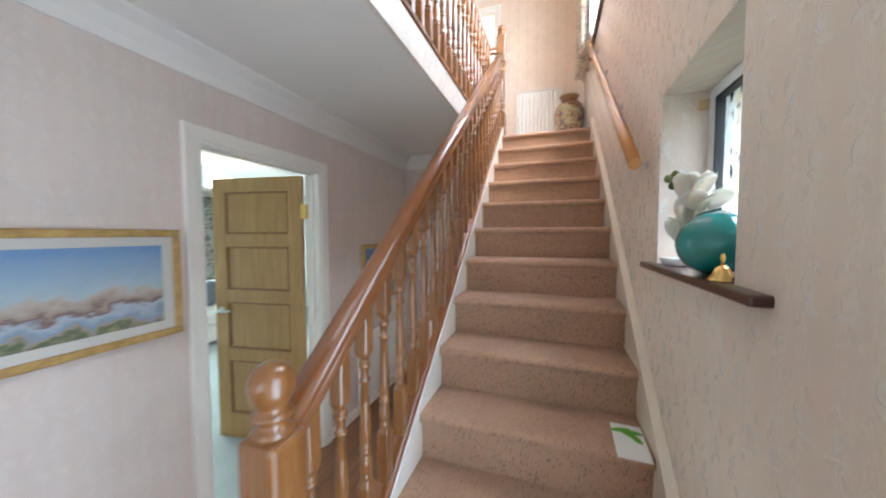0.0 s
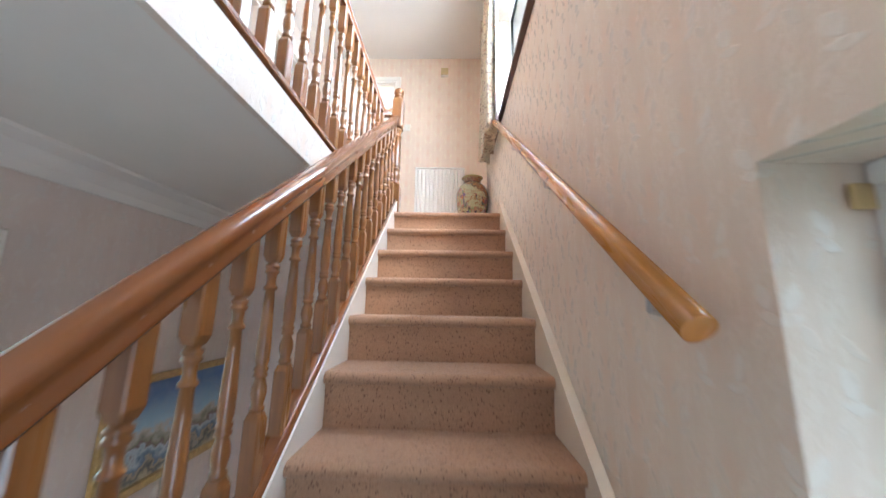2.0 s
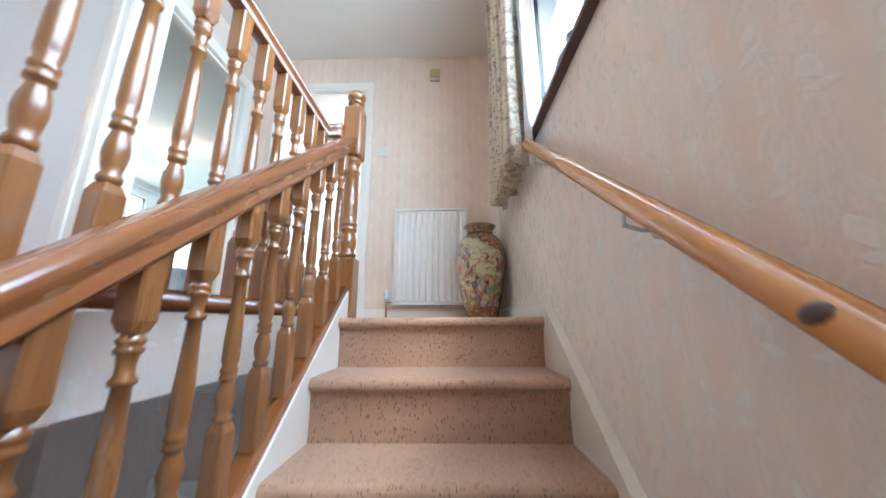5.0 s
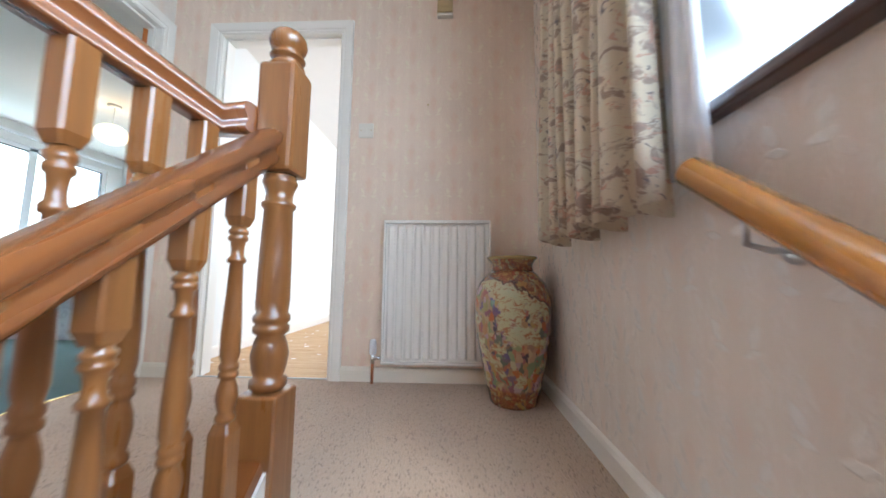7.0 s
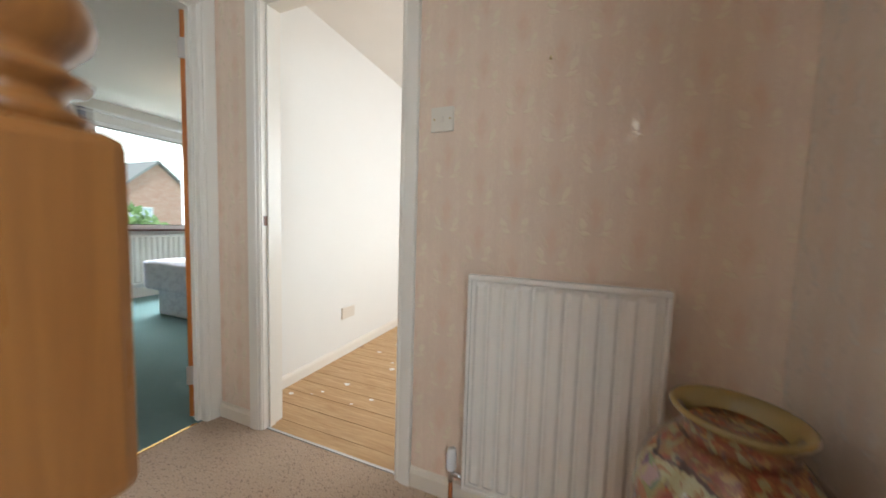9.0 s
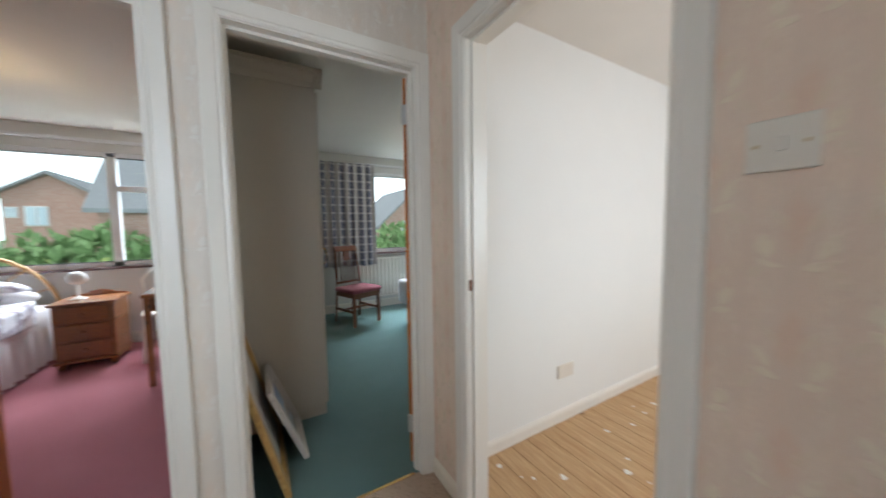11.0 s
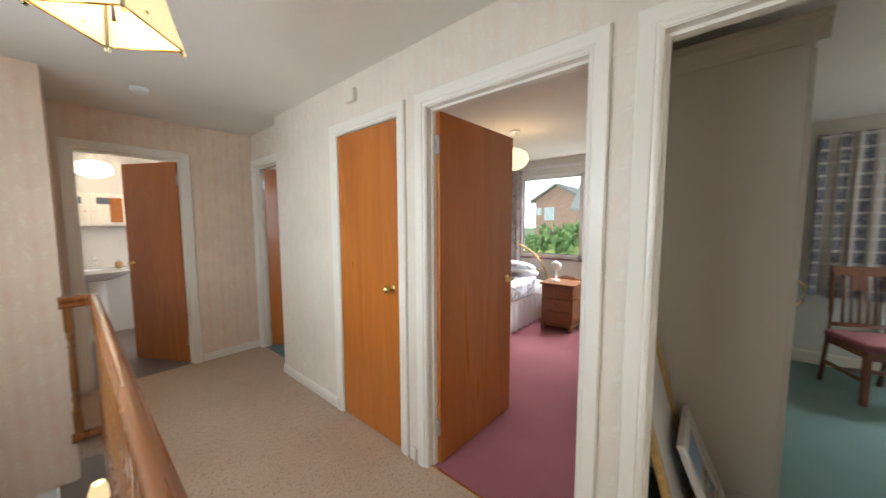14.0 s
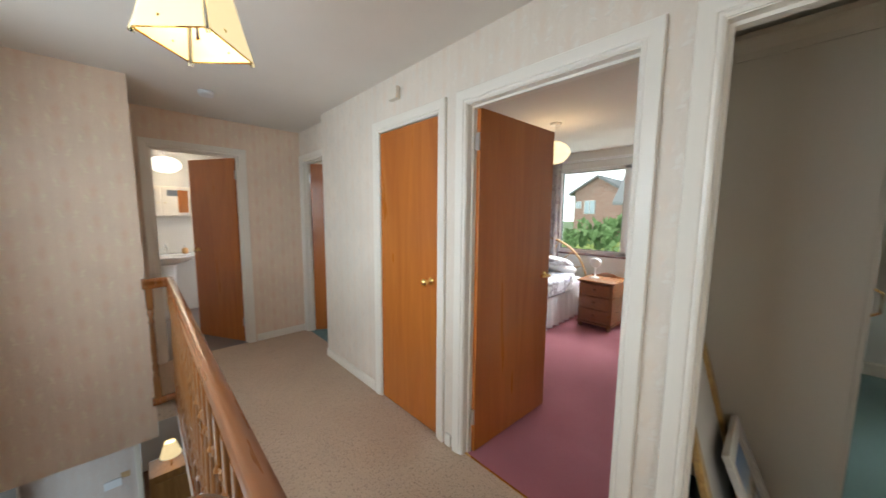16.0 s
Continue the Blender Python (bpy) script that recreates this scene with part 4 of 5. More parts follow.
sb = thing("stair_balustrade", (0, 0, 0), "varnished orange-brown turned wooden balustrade on the stairs", "balustrade")
part("handrail", sweep(RAIL, [(BX, 0.125, 3.348 + 0.79 * 0.125), (BX, -2.735, 3.348 - 0.79 * 2.735)]), "wood_y", sb)
part("base_rail", sweep(BASE, [(BX, 0.125, line(0.125, 0.035)), (BX, -2.735, line(-2.735, 0.035))]), "wood_y", sb)
newel(sb, -0.88, 0.157, 2.30, 3.382, 3.66, 2.87, "turned newel post with a round cap at the top of the stairs", 0.74)
newel(sb, -0.88, -2.775, 0.05, 0.96, 1.21, 0.50, "turned newel post with a round cap at the foot of the stairs")
spindle_h = 0.725
me = mesh_of("baluster", baluster(spindle_h), "wood")
k, y = 0, 0.03
while y > -2.7:
    o = part("baluster", me, "wood", sb)
    o.location = (BX, y, line(y, 0.035) + 0.004)
    y -= 0.1175

lb = thing("landing_balustrade", (0, 0, 0), "varnished orange-brown turned wooden balustrade along the landing", "balustrade")
LZ = 3.495
part("handrail", sweep(RAIL, [(-0.92, 0.10, LZ), (LX, 0.10, LZ), (LX, -2.565, LZ), (-0.852, -2.565, LZ)]), "wood_y", lb)
part("base_rail", sweep([(x * 0.88, z * 1.5) for x, z in BASE], [(-0.92, 0.10, F + 0.033), (LX + 0.006, 0.10, F + 0.033), (LX + 0.006, -2.565, F + 0.033), (-0.852, -2.565, F + 0.033)]), "wood_y", lb)
me = mesh_of("baluster", baluster(LZ - 0.03 - F - 0.03), "wood")
y = 0.055
while y > -2.6:
    o = part("baluster", me, "wood", lb)
    o.location = (LX, y, F + 0.03)
    y -= 0.119
o = part("baluster", me, "wood", lb)
o.location = (-0.885, -2.565, F + 0.03)

# wall handrail
wr = thing("wall_handrail", (0, 0, 0), "round varnished pine handrail on zinc brackets", "handrail")


def rail_pt(y):
    return (-0.068, y, 1.844 + (y + 1.933) * 0.79)


RY1 = -0.085
part("rail", tube([rail_pt(-1.905), rail_pt(-1.6), rail_pt(-1.3), rail_pt(-0.9), rail_pt(-0.5), rail_pt(RY1)], 0.0235, 20), "pine_rail", wr)
for y in (-1.80, -1.26, -0.70, -0.17):
    x, yy, z = rail_pt(y)
    bm = tube([(x, yy, z - 0.02), (x, yy, z - 0.06), (x + 0.03, yy, z - 0.068), (-0.006, yy, z - 0.068)], 0.0045, 8)
    d = lathe([(0.018, -0.004), (0.018, 0.003), (0.009, 0.006)], 16)
    d.transform(Matrix.Translation((-0.006, yy, z - 0.068)) @ Matrix.Rotation(radians(-90), 4, "Y"))
    tmp = bpy.data.meshes.new("tmp")
    d.to_mesh(tmp)
    bm.from_mesh(tmp)
    bpy.data.meshes.remove(tmp)
    part("bracket", bm, "steel", wr)
for y, r in ((-1.358, 0.011), (-0.998, 0.013), (-1.12, 0.006), (-0.62, 0.007)):
    x, yy, z = rail_pt(y)
    part("knot", ball(bmesh.new(), (x - 0.0165, yy, z + 0.004), r, 2, (0.75, 1.3, 1)), "knot", wr)


# ---- windows ----
def window(n, axis, x_in, x_out, u0, u1, z0, z1, bars=(), glassmat="glass", label="white plastic framed window", seal=True, fx=None, fw=0.05):
    """Frame, seal and panes in an opening of a wall that runs along y."""
    e = thing("window_%d" % n, (0, 0, 0), label, "window", kind="structure")
    f = fx if fx is not None else (x_in + x_out) / 2
    s = 1 if x_out > x_in else -1
    bm = bmesh.new()
    a, b = sorted((f, f + s * 0.06))
    box(bm, a, b, u0, u1, z0, z0 + fw, 0.004)
    box(bm, a, b, u0, u1, z1 - fw, z1, 0.004)
    box(bm, a, b, u0, u0 + fw, z0 + fw, z1 - fw, 0.004)
    box(bm, a, b, u1 - fw, u1, z0 + fw, z1 - fw, 0.004)
    for kind, v, lo, hi in bars:
        if kind == "v":
            box(bm, a, b, v - 0.04, v + 0.04, lo, hi, 0.004)
        else:
            box(bm, a, b, lo, hi, v - 0.03, v + 0.03, 0.004)
    part("window_frame", bm, "upvc", e)
    g = (a + b) / 2
    if seal:
        bm = bmesh.new()
        a2, b2 = sorted((f + s * 0.004, f + s * 0.03))
        i, w = fw, 0.009
        for q in ((u0 + i, u1 - i, z0 + i, z0 + i + w), (u0 + i, u1 - i, z1 - i - w, z1 - i), (u0 + i, u0 + i + w, z0 + i + w, z1 - i - w), (u1 - i - w, u1 - i, z0 + i + w, z1 - i - w)):
            box(bm, a2, b2, *q)
        part("seal", bm, "black", e, "black rubber glazing seal")
    p = part("pane", cube(g - 0.004, g + 0.004, u0 + fw * 0.8, u1 - fw * 0.8, z0 + fw * 0.8, z1 - fw * 0.8), glassmat, e)
    p.visible_shadow = False
    return e


window(1, "x", 0, 0.28, -2.45, -1.945, 1.50, 2.085, (), "obscure", "small white framed window with obscure glass", fx=0.135, fw=0.035)
window(2, "x", 0, 0.28, -2.15, 0.40, 3.40, 4.72, (("v", -0.55, 3.4, 4.72), ("v", -1.35, 3.4, 4.72)), "frosted", "wide white framed stair window", fx=0.15)
window(3, "x", 0, 0.28, 2.0, 3.5, 3.4, 4.7, (), "glass", fx=0.15)
window(4, "x", -5.53, -5.63, 1.83, 3.7, 3.46, 4.68, (("v", 2.9, 3.46, 4.68),), "glass", fx=-5.55)
window(5, "x", -5.53, -5.63, -1.86, 0.0, 3.46, 4.68, (("v", -0.93, 3.46, 4.68), ("h", 4.30, -0.89, 0.0)), "glass", fx=-5.55)
window(6, "x", -6.5, -6.6, -2.0, 0.6, 0.7, 2.2, (("v", -0.7, 0.7, 2.2),), "glass", fx=-6.55)
for z, y0, y1, mat in ((3.40, -2.2, 0.45, "mahogany"), (1.484, -2.575, -1.86, "mahogany")):
    bm = bmesh.new()
    box(bm, -0.035, 0.135, y0, y1, z - 0.0, z + 0.022, 0.006)
    solid("window_sill", bm, mat, "dark mahogany window sill board", "window sill", kind="structure")
for y0, y1 in ((-1.9, 0.05), (1.78, 3.75)):
    solid("window_sill", cube(-5.55, -5.47, y0, y1, 3.435, 3.46, 0.004), "mahogany", "thin dark window sill", "window sill", kind="structure")
    solid("curtain_rail", cube(-5.53, -5.49, y0 - 0.1, y1 + 0.1, 4.77, 4.80, 0.003), "upvc", "white plastic bedroom curtain rail", "curtain rail")
solid("window_catch", cube(0.105, 0.133, -1.955, -1.947, 2.02, 2.055, 0.003), "yellowed", "small white blind bracket in the window reveal", "bracket")


def curtain(name, x, y0, y1, z0, z1, mat, label, folds=9, depth=0.045, face=-1, ragged=0.0, seed=1, cat="curtain"):
    """Hanging cloth in deep uneven folds."""
    rnd = random.Random(seed)
    ph = [rnd.uniform(-0.5, 0.5) for _ in range(folds + 1)]
    n, m = folds * 12, 14
    bm = bmesh.new()
    grid = []
    for j in range(m + 1):
        t = j / m
        row = []
        for i in range(n + 1):
            u = i / n
            k = u * folds
            wob = ph[int(k) % len(ph)] * (1 - abs(2 * (k % 1) - 1))
            amp = depth * (0.55 + 0.45 * (1 - t)) * (1 + 0.4 * ph[int(k) % len(ph)])
            xx = x + face * (0.5 * depth + 0.5 * amp * math.sin(2 * math.pi * k + 0.7 * math.sin(3 * u * folds)) + 0.006 * math.sin(5 * t + 9 * u))
            yy = y0 + (y1 - y0) * (u + 0.012 * math.sin(4 * math.pi * k + 2)) + 0.01 * wob * (1 - t)
            zz = z0 + (z1 - z0) * t + (ragged * math.sin(2 * math.pi * k * 0.5 + seed) if j == 0 else 0)
            row.append(bm.verts.new((xx, yy, zz)))
        grid.append(row)
    for a, b in zip(grid, grid[1:]):
        for i in range(n):
            bm.faces.new((a[i], a[i + 1], b[i + 1], b[i])).smooth = True
    ob = solid(name, bm, mat, label, cat)
    so = ob.modifiers.new("cloth", "SOLIDIFY")
    so.thickness = 0.004
    return ob


curtain("curtain", -0.035, -0.055, 0.61, 3.265, 4.86, "curtain", "cream floral curtain gathered at the landing end of the stair window", 8, 0.10, -1, 0.02, 3)
curtain("curtain", -0.045, -2.56, -1.98, 3.10, 4.86, "curtain", "cream floral curtain gathered over the foot of the stairs", 7, 0.09, -1, 0.012, 4)
curtain("net_curtain", -0.042, -0.11, 0.10, 3.31, 4.84, "sheer", "white net curtain across the end of the stair window", 6, 0.02, -1, 0, 5, "net curtain")
solid("curtain_track", cube(-0.10, -0.07, -2.6, 0.78, 4.865, 4.89, 0.003), "upvc", "white curtain track under the ceiling", "curtain track")
curtain("curtain", -5.47, 1.17, 1.93, 3.28, 4.77, "check", "short blue and white checked bedroom curtain", 7, 0.05, 1, 0.01, 6)
curtain("curtain", -5.47, -2.25, -1.80, 3.10, 4.77, "pink_curtain", "grey and pink floral bedroom curtain", 6, 0.06, 1, 0.01, 7)
curtain("curtain", -6.42, 0.35, 1.2, 0.06, 2.3, "lounge_curtain", "dark floral lounge curtain", 8, 0.07, 1, 0, 8)

# ---- landing things ----
def radiator(at, w, h, ribs, turn, label, valve=True):
    """A pressed steel panel radiator; local x along the wall, front at -y."""
    e = thing("radiator", at, label, "radiator", turn=turn)
    bm = bmesh.new()
    nx = ribs * 8
    cols = []
    for i in range(nx + 1):
        x = -w / 2 + 0.022 + (w - 0.044) * i / nx
        ph = (i % 8)
        d = [0, -0.6, -1, -1, -1, -1, -0.6, 0][ph] * 0.013
        cols.append((x, d))
    z0, z1 = 0.035, h - 0.035
    lo = [bm.verts.new((x, -0.008 + d, z0)) for x, d in cols]
    hi = [bm.verts.new((x, -0.008 + d, z1)) for x, d in cols]
    lo2 = [bm.verts.new((x, -0.008, z0 - 0.014)) for x, d in cols]
    hi2 = [bm.verts.new((x, -0.008, z1 + 0.014)) for x, d in cols]
    for i in range(nx):
        bm.faces.new((lo[i], lo[i + 1], hi[i + 1], hi[i]))
        bm.faces.new((hi[i], hi[i + 1], hi2[i + 1], hi2[i]))
        bm.faces.new((lo2[i], lo2[i + 1], lo[i + 1], lo[i]))
    part("panel", bm, "enamel", e)
    part("back_panel", cube(-w / 2, w / 2, -0.0075, 0.012, 0, h, 0.004), "enamel", e)
    for q in ((-w / 2, -w / 2 + 0.012, 0.014, h - 0.016), (w / 2 - 0.012, w / 2, 0.014, h - 0.016), (-w / 2, w / 2, h - 0.016, h), (-w / 2, w / 2, 0, 0.014)):
        part("edge_trim", cube(q[0], q[1], -0.024, -0.0075, q[2], q[3], 0.003), "enamel", e)
    part("wall_bracket", cube(-w / 2 + 0.05, -w / 2 + 0.08, 0.012, 0.034, 0.05, h - 0.05), "steel", e)
    part("wall_bracket", cube(w / 2 - 0.08, w / 2 - 0.05, 0.012, 0.034, 0.05, h - 0.05), "steel", e)
    if valve:
        x = -w / 2 - 0.045
        part("pipe", tube([(x, 0.0, -0.10), (x, 0.0, 0.01)], 0.0075), "copper", e)
        part("valve_body", tube([(x, 0, 0.0), (x, 0, 0.045)], 0.011), "chrome", e)
        part("valve_tail", tube([(x, 0, 0.028), (-w / 2 + 0.004, 0, 0.028)], 0.009), "chrome", e)
        part("valve_cap", lathe([(0.016, 0.045), (0.019, 0.055), (0.018, 0.10), (0.015, 0.118), (0.008, 0.122)], 16, at=(x, 0)), "upvc", e)
    return e


radiator((-0.543, 1.072, 2.70), 0.563, 0.745, 11, 0, "white ribbed panel radiator under the landing thermostat")

vz = [(0.100, 0.0), (0.106, 0.006), (0.108, 0.02), (0.124, 0.09), (0.146, 0.19), (0.165, 0.30), (0.174, 0.39), (0.170, 0.46), (0.148, 0.52), (0.114, 0.558), (0.096, 0.575), (0.091, 0.592), (0.093, 0.606), (0.104, 0.622), (0.112, 0.632), (0.106, 0.637), (0.090, 0.624), (0.080, 0.60)]
v = thing("floor_vase", (-0.185, 0.875, F), "tall brown and gold oriental floor vase in the landing corner", "vase", turn=20)
part("body", lathe(vz[:11], 40), "vase", v)
M["glaze_rim"] = material("olive_gold_glaze", (0.34, 0.24, 0.08), 0.2, 0, 0.8)
part("neck", lathe(vz[10:], 40), "vase", v, "rust glazed neck")
bm = lathe([(0.106, 0.6235), (0.114, 0.631), (0.113, 0.637), (0.106, 0.639), (0.0885, 0.626), (0.078, 0.602)], 40)
bmesh.ops.delete(bm, geom=[f for f in bm.faces if len(f.verts) > 4], context="FACES_ONLY")
part("rim", bm, "glaze_rim", v, "olive gold flared rim")


def plate(name, x0, x1, z0, z1, y, label, cat, rocker=True):
    e = thing(name, ((x0 + x1) / 2, y, (z0 + z1) / 2), label, cat)
    w, h = (x1 - x0) / 2, (z1 - z0) / 2
    part("plate", cube(-w, w, -0.009, 0.0, -h, h, 0.003), "plastic", e)
    if rocker:
        part("rocker", cube(-0.006, 0.006, -0.014, -0.009, -0.011, 0.011, 0.001), "plastic", e)
        for sx in (-1, 1):
            b = lathe([(0.0035, 0), (0.003, 0.0015)], 10)
            b.transform(Matrix.Translation((sx * w * 0.7, -0.009, 0)) @ Matrix.Rotation(radians(90), 4, "X"))
            part("screw", b, "yellowed", e)
    return e


plate("light_switch", -0.996, -0.912, 3.928, 4.012, N, "cream plastic light switch beside the door", "light switch")
solid("screw_hook", lathe([(0.004, 0.0), (0.004, 0.006), (0.002, 0.012)], 10), "yellowed", "tiny brass picture hook in the landing wallpaper", "picture hook", at=(-0.605, N - 0.004, 4.115))
t = thing("thermostat", (-0.512, N, 4.70), "small yellowed chime box high on the landing wall", "door chime")
part("box", cube(-0.045, 0.045, -0.03, 0, -0.03, 0.06, 0.005), "yellowed", t)
part("grille", cube(-0.028, 0.028, -0.036, -0.03, 0.0, 0.045, 0.004), "yellowed", t)
part("foot", cube(-0.045, 0.045, -0.027, 0, -0.05, -0.033, 0.003), "plastic", t)
t = thing("wall_chime", (W, -1.34, 4.775), "small cream alarm box above the cupboard door", "alarm box")
part("box", cube(0, 0.035, -0.045, 0.045, -0.03, 0.05, 0.005), "plastic", t)
t = thing("smoke_alarm", (-1.3, -2.6, C), "round white smoke alarm on the landing ceiling", "smoke alarm")
part("body", lathe([(0.03, -0.035), (0.045, -0.032), (0.052, -0.02), (0.052, 0.0)], 24), "upvc", t)


def square_shade():
    e = thing("pendant_light", (-1.035, -0.775, C), "lit pendant lamp with a flared square amber glass shade", "ceiling lamp", turn=47)
    part("ceiling_rose", lathe([(0.035, -0.02), (0.045, -0.012), (0.045, 0)], 20), "upvc", e)
    part("flex", tube([(0, 0, -0.02), (0, 0, -0.12)], 0.004), "upvc", e)
    b, t, z0, z1 = 0.102, 0.045, -0.42, -0.14
    for k in range(4):
        bm = bmesh.new()
        n = 6
        rows = []
        for j in range(n + 1):
            u = j / n
            w = t + (b - t) * (1 - u) + 0.0
            rows.append([bm.verts.new((-w * 0.93, w, z0 + (z1 - z0) * u)), bm.verts.new((w * 0.93, w, z0 + (z1 - z0) * u))])
        for p, q in zip(rows, rows[1:]):
            bm.faces.new((p[0], p[1], q[1], q[0]))
        bm.transform(Matrix.Rotation(k * math.pi / 2, 4, "Z"))
        o = part("pane", bm, "shade", e)
        so = o.modifiers.new("thick", "SOLIDIFY")
        so.thickness = 0.004
        bm = tube([(-b * 0.95, b, z0), (b * 0.95, b, z0)], 0.003, 6)
        bm.transform(Matrix.Rotation(k * math.pi / 2, 4, "Z"))
        part("edge", bm, "brass", e)
        bm = tube([(b * 0.97, b * 0.97, z0), (t * 0.97, t * 0.97, z1)], 0.0035, 6)
        bm.transform(Matrix.Rotation(k * math.pi / 2, 4, "Z"))
        part("rib", bm, "steel", e)
        bm = ball(bmesh.new(), (b * 0.28, b * 0.97, z0 + 0.03), 0.006, 1)
        bm.transform(Matrix.Rotation(k * math.pi / 2, 4, "Z"))
        part("stud", bm, "brass", e)
    part("lamp_holder", lathe([(0.018, -0.20), (0.018, -0.14), (0.012, -0.12)], 14), "upvc", e)
    for sx in (-1, 1):
        for sy in (-1, 1):
            part("glass_rod", tube([(sx * b * 1.0, sy * b * 1.0, z0 - 0.012), (sx * b * 0.62, sy * b * 0.62, z0 + 0.17)], 0.007, 8), "clear", e)
    part("glass_rod", tube([(0, 0, -0.40), (0, 0, -0.20)], 0.006), "chrome", e)
    return e


square_shade()


def globe(at, drop, r, mat, label, petals=True, squash=0.8):
    e = thing("pendant_light", at, label, "ceiling lamp")
    part("ceiling_rose", lathe([(0.045, -0.022), (0.055, -0.01), (0.055, 0)], 20), "upvc", e)
    part("flex", tube([(0, 0, -0.02), (0, 0, -drop + r * squash)], 0.004), "upvc", e)
    prof = []
    for i in range(15):
        a = -math.pi / 2 + math.pi * i / 14
        prof.append((max(0.004, r * math.cos(a)), -drop + r * squash * math.sin(a)))
    b = lathe(prof, 32)
    for v in b.verts:
        a = math.atan2(v.co.y, v.co.x)
        k = 1 + (0.07 * abs(math.sin(4 * a)) + 0.04 * math.sin(9 * (v.co.z + drop) / r * 2) if petals else 0)
        v.co.x *= k
        v.co.y *= k
    o = part("shade", b, mat, e)
    o.visible_shadow = False
    return e


globe((-3.92, -1.13, C), 0.285, 0.135, "globe", "lit peach petal-shaped pendant shade in the pink bedroom")
globe((-4.0, 2.4, C), 0.31, 0.13, "globe", "lit round pendant shade in the green bedroom", False)
globe((-1.14, -4.75, C), 0.33, 0.15, "globe_white", "lit frosted wavy pendant shade in the bathroom", squash=0.65)
globe((-3.75, -0.75, 2.42), 0.26, 0.15, "globe_white", "lit white pendant shade in the lounge", squash=0.5)


# ---- pictures ----
def picture(name, at, turn, w, h, art, label, fw=0.05, mount=0.03, tilt=0.0, framemat="gold"):
    """A framed picture; local x along the wall, front at -y, its centre at the origin."""
    e = new(name)
    e.matrix_world = pose(*at, tilt, 0, turn)
    tagged(e, label, "picture")
    W2, H2 = w / 2, h / 2
    for q in ((-W2, W2, H2 - fw, H2), (-W2, W2, -H2, -H2 + fw), (-W2, -W2 + fw, -H2 + fw, H2 - fw), (W2 - fw, W2, -H2 + fw, H2 - fw)):
        bm = cube(q[0], q[1], -0.028, 0.0, q[2], q[3], 0.006)
        part("frame", bm, framemat, e)
    i = fw * 0.75
    if mount:
        bm = bmesh.new()
        for q in ((-W2 + i, W2 - i, H2 - fw - mount, H2 - i), (-W2 + i, W2 - i, -H2 + i, -H2 + fw + mount), (-W2 + i, -W2 + fw + mount, -H2 + fw + mount, H2 - fw - mount), (W2 - fw - mount, W2 - i, -H2 + fw + mount, H2 - fw - mount)):
            box(bm, q[0], q[1], -0.016, -0.006, q[2], q[3])
        part("mount", bm, "mount", e)
    part("canvas", cube(-W2 + i, W2 - i, -0.008, -0.002, -H2 + i, H2 - i), art, e)
    return e


picture("picture", (-1.918, -2.80, 1.405), 90, 0.97, 0.45, "sea1", "framed painting of a rocky coast hanging in the hall", 0.030, 0.035)
picture("picture", (-1.918, -0.50, 1.25), 90, 0.80, 0.54, "sea2", "gilt framed painting of blue hills hanging in the hall", 0.04, 0.0)
picture("picture", (-2.62, 0.325, F + 0.425), 180, 0.60, 0.86, "mount", "large gilt picture frame leaning inside the green bedroom", 0.055, 0.0, -15)
picture("picture", (-2.74, 0.46, F + 0.22), 180, 0.40, 0.44, "sea2", "small grey picture frame leaning beside the gilt one", 0.045, 0.03, -22, "mount")

radiator((-1.895, -0.55, H0 + 0.12), 0.9, 0.56, 16, 90, "white ribbed panel radiator in the hall", False)

# ---- small window things ----
vb = thing("flower_vase", (0.04, -2.27, 1.506), "round teal ceramic vase lying tilted on the window sill", "vase")
prof = []
R = 0.086
for i in range(15):
    a = -math.pi / 2 + (math.pi * 0.82) * i / 14
    prof.append((max(0.01, R * math.cos(a)), R * 0.92 * (1 + math.sin(a))))
prof.append((R * 0.42, R * 1.80))
b = lathe(prof, 36)
b.transform(Matrix.Translation((0, 0, R * 0.92)) @ Matrix.Rotation(radians(-28), 4, "X") @ Matrix.Translation((0, 0, -R * 0.92)))
part("body", b, "teal", vb)
# Flat black disc that paints the shade inside the vase opening.
b = lathe([(0.036, R * 1.795), (0.037, R * 1.80), (0.03, R * 1.801)], 24)
b.transform(Matrix.Translation((0, 0, R * 0.92)) @ Matrix.Rotation(radians(-28), 4, "X") @ Matrix.Translation((0, 0.0, -R * 0.92 + 0.001)))
part("mouth_shade", b, "black", vb)

fl = thing("artificial_flowers", (0.02, -2.16, 1.625), "ivory artificial magnolia spray with olive buds", "artificial flowers")
rnd = random.Random(5)


def flower(c, r, n=5, tilt=(0, 0)):
    bm = bmesh.new()
    for k in range(n):
        a = 2 * math.pi * k / n + rnd.uniform(-0.2, 0.2)
        pts = []
        m = Matrix.Translation(c) @ Euler((tilt[0], tilt[1], a)).to_matrix().to_4x4()
        for i in range(6):
            row = []
            for j in range(5):
                u, v = i / 5, j / 4 * 2 - 1
                w = math.sin(math.pi * min(1, 0.12 + u * 0.86)) ** 0.6
                row.append(bm.verts.new(m @ Vector((r * u, v * w * r * 0.48, r * (0.30 * math.sin(u * 2.2) + 0.14 * v * v * u)))))
            pts.append(row)
        for p, q in zip(pts, pts[1:]):
            for j in range(4):
                bm.faces.new((p[j], p[j + 1], q[j + 1], q[j])).smooth = True
    o = part("blossom", bm, "petal", fl)
    s = o.modifiers.new("thick", "SOLIDIFY")
    s.thickness = 0.0012
    return o


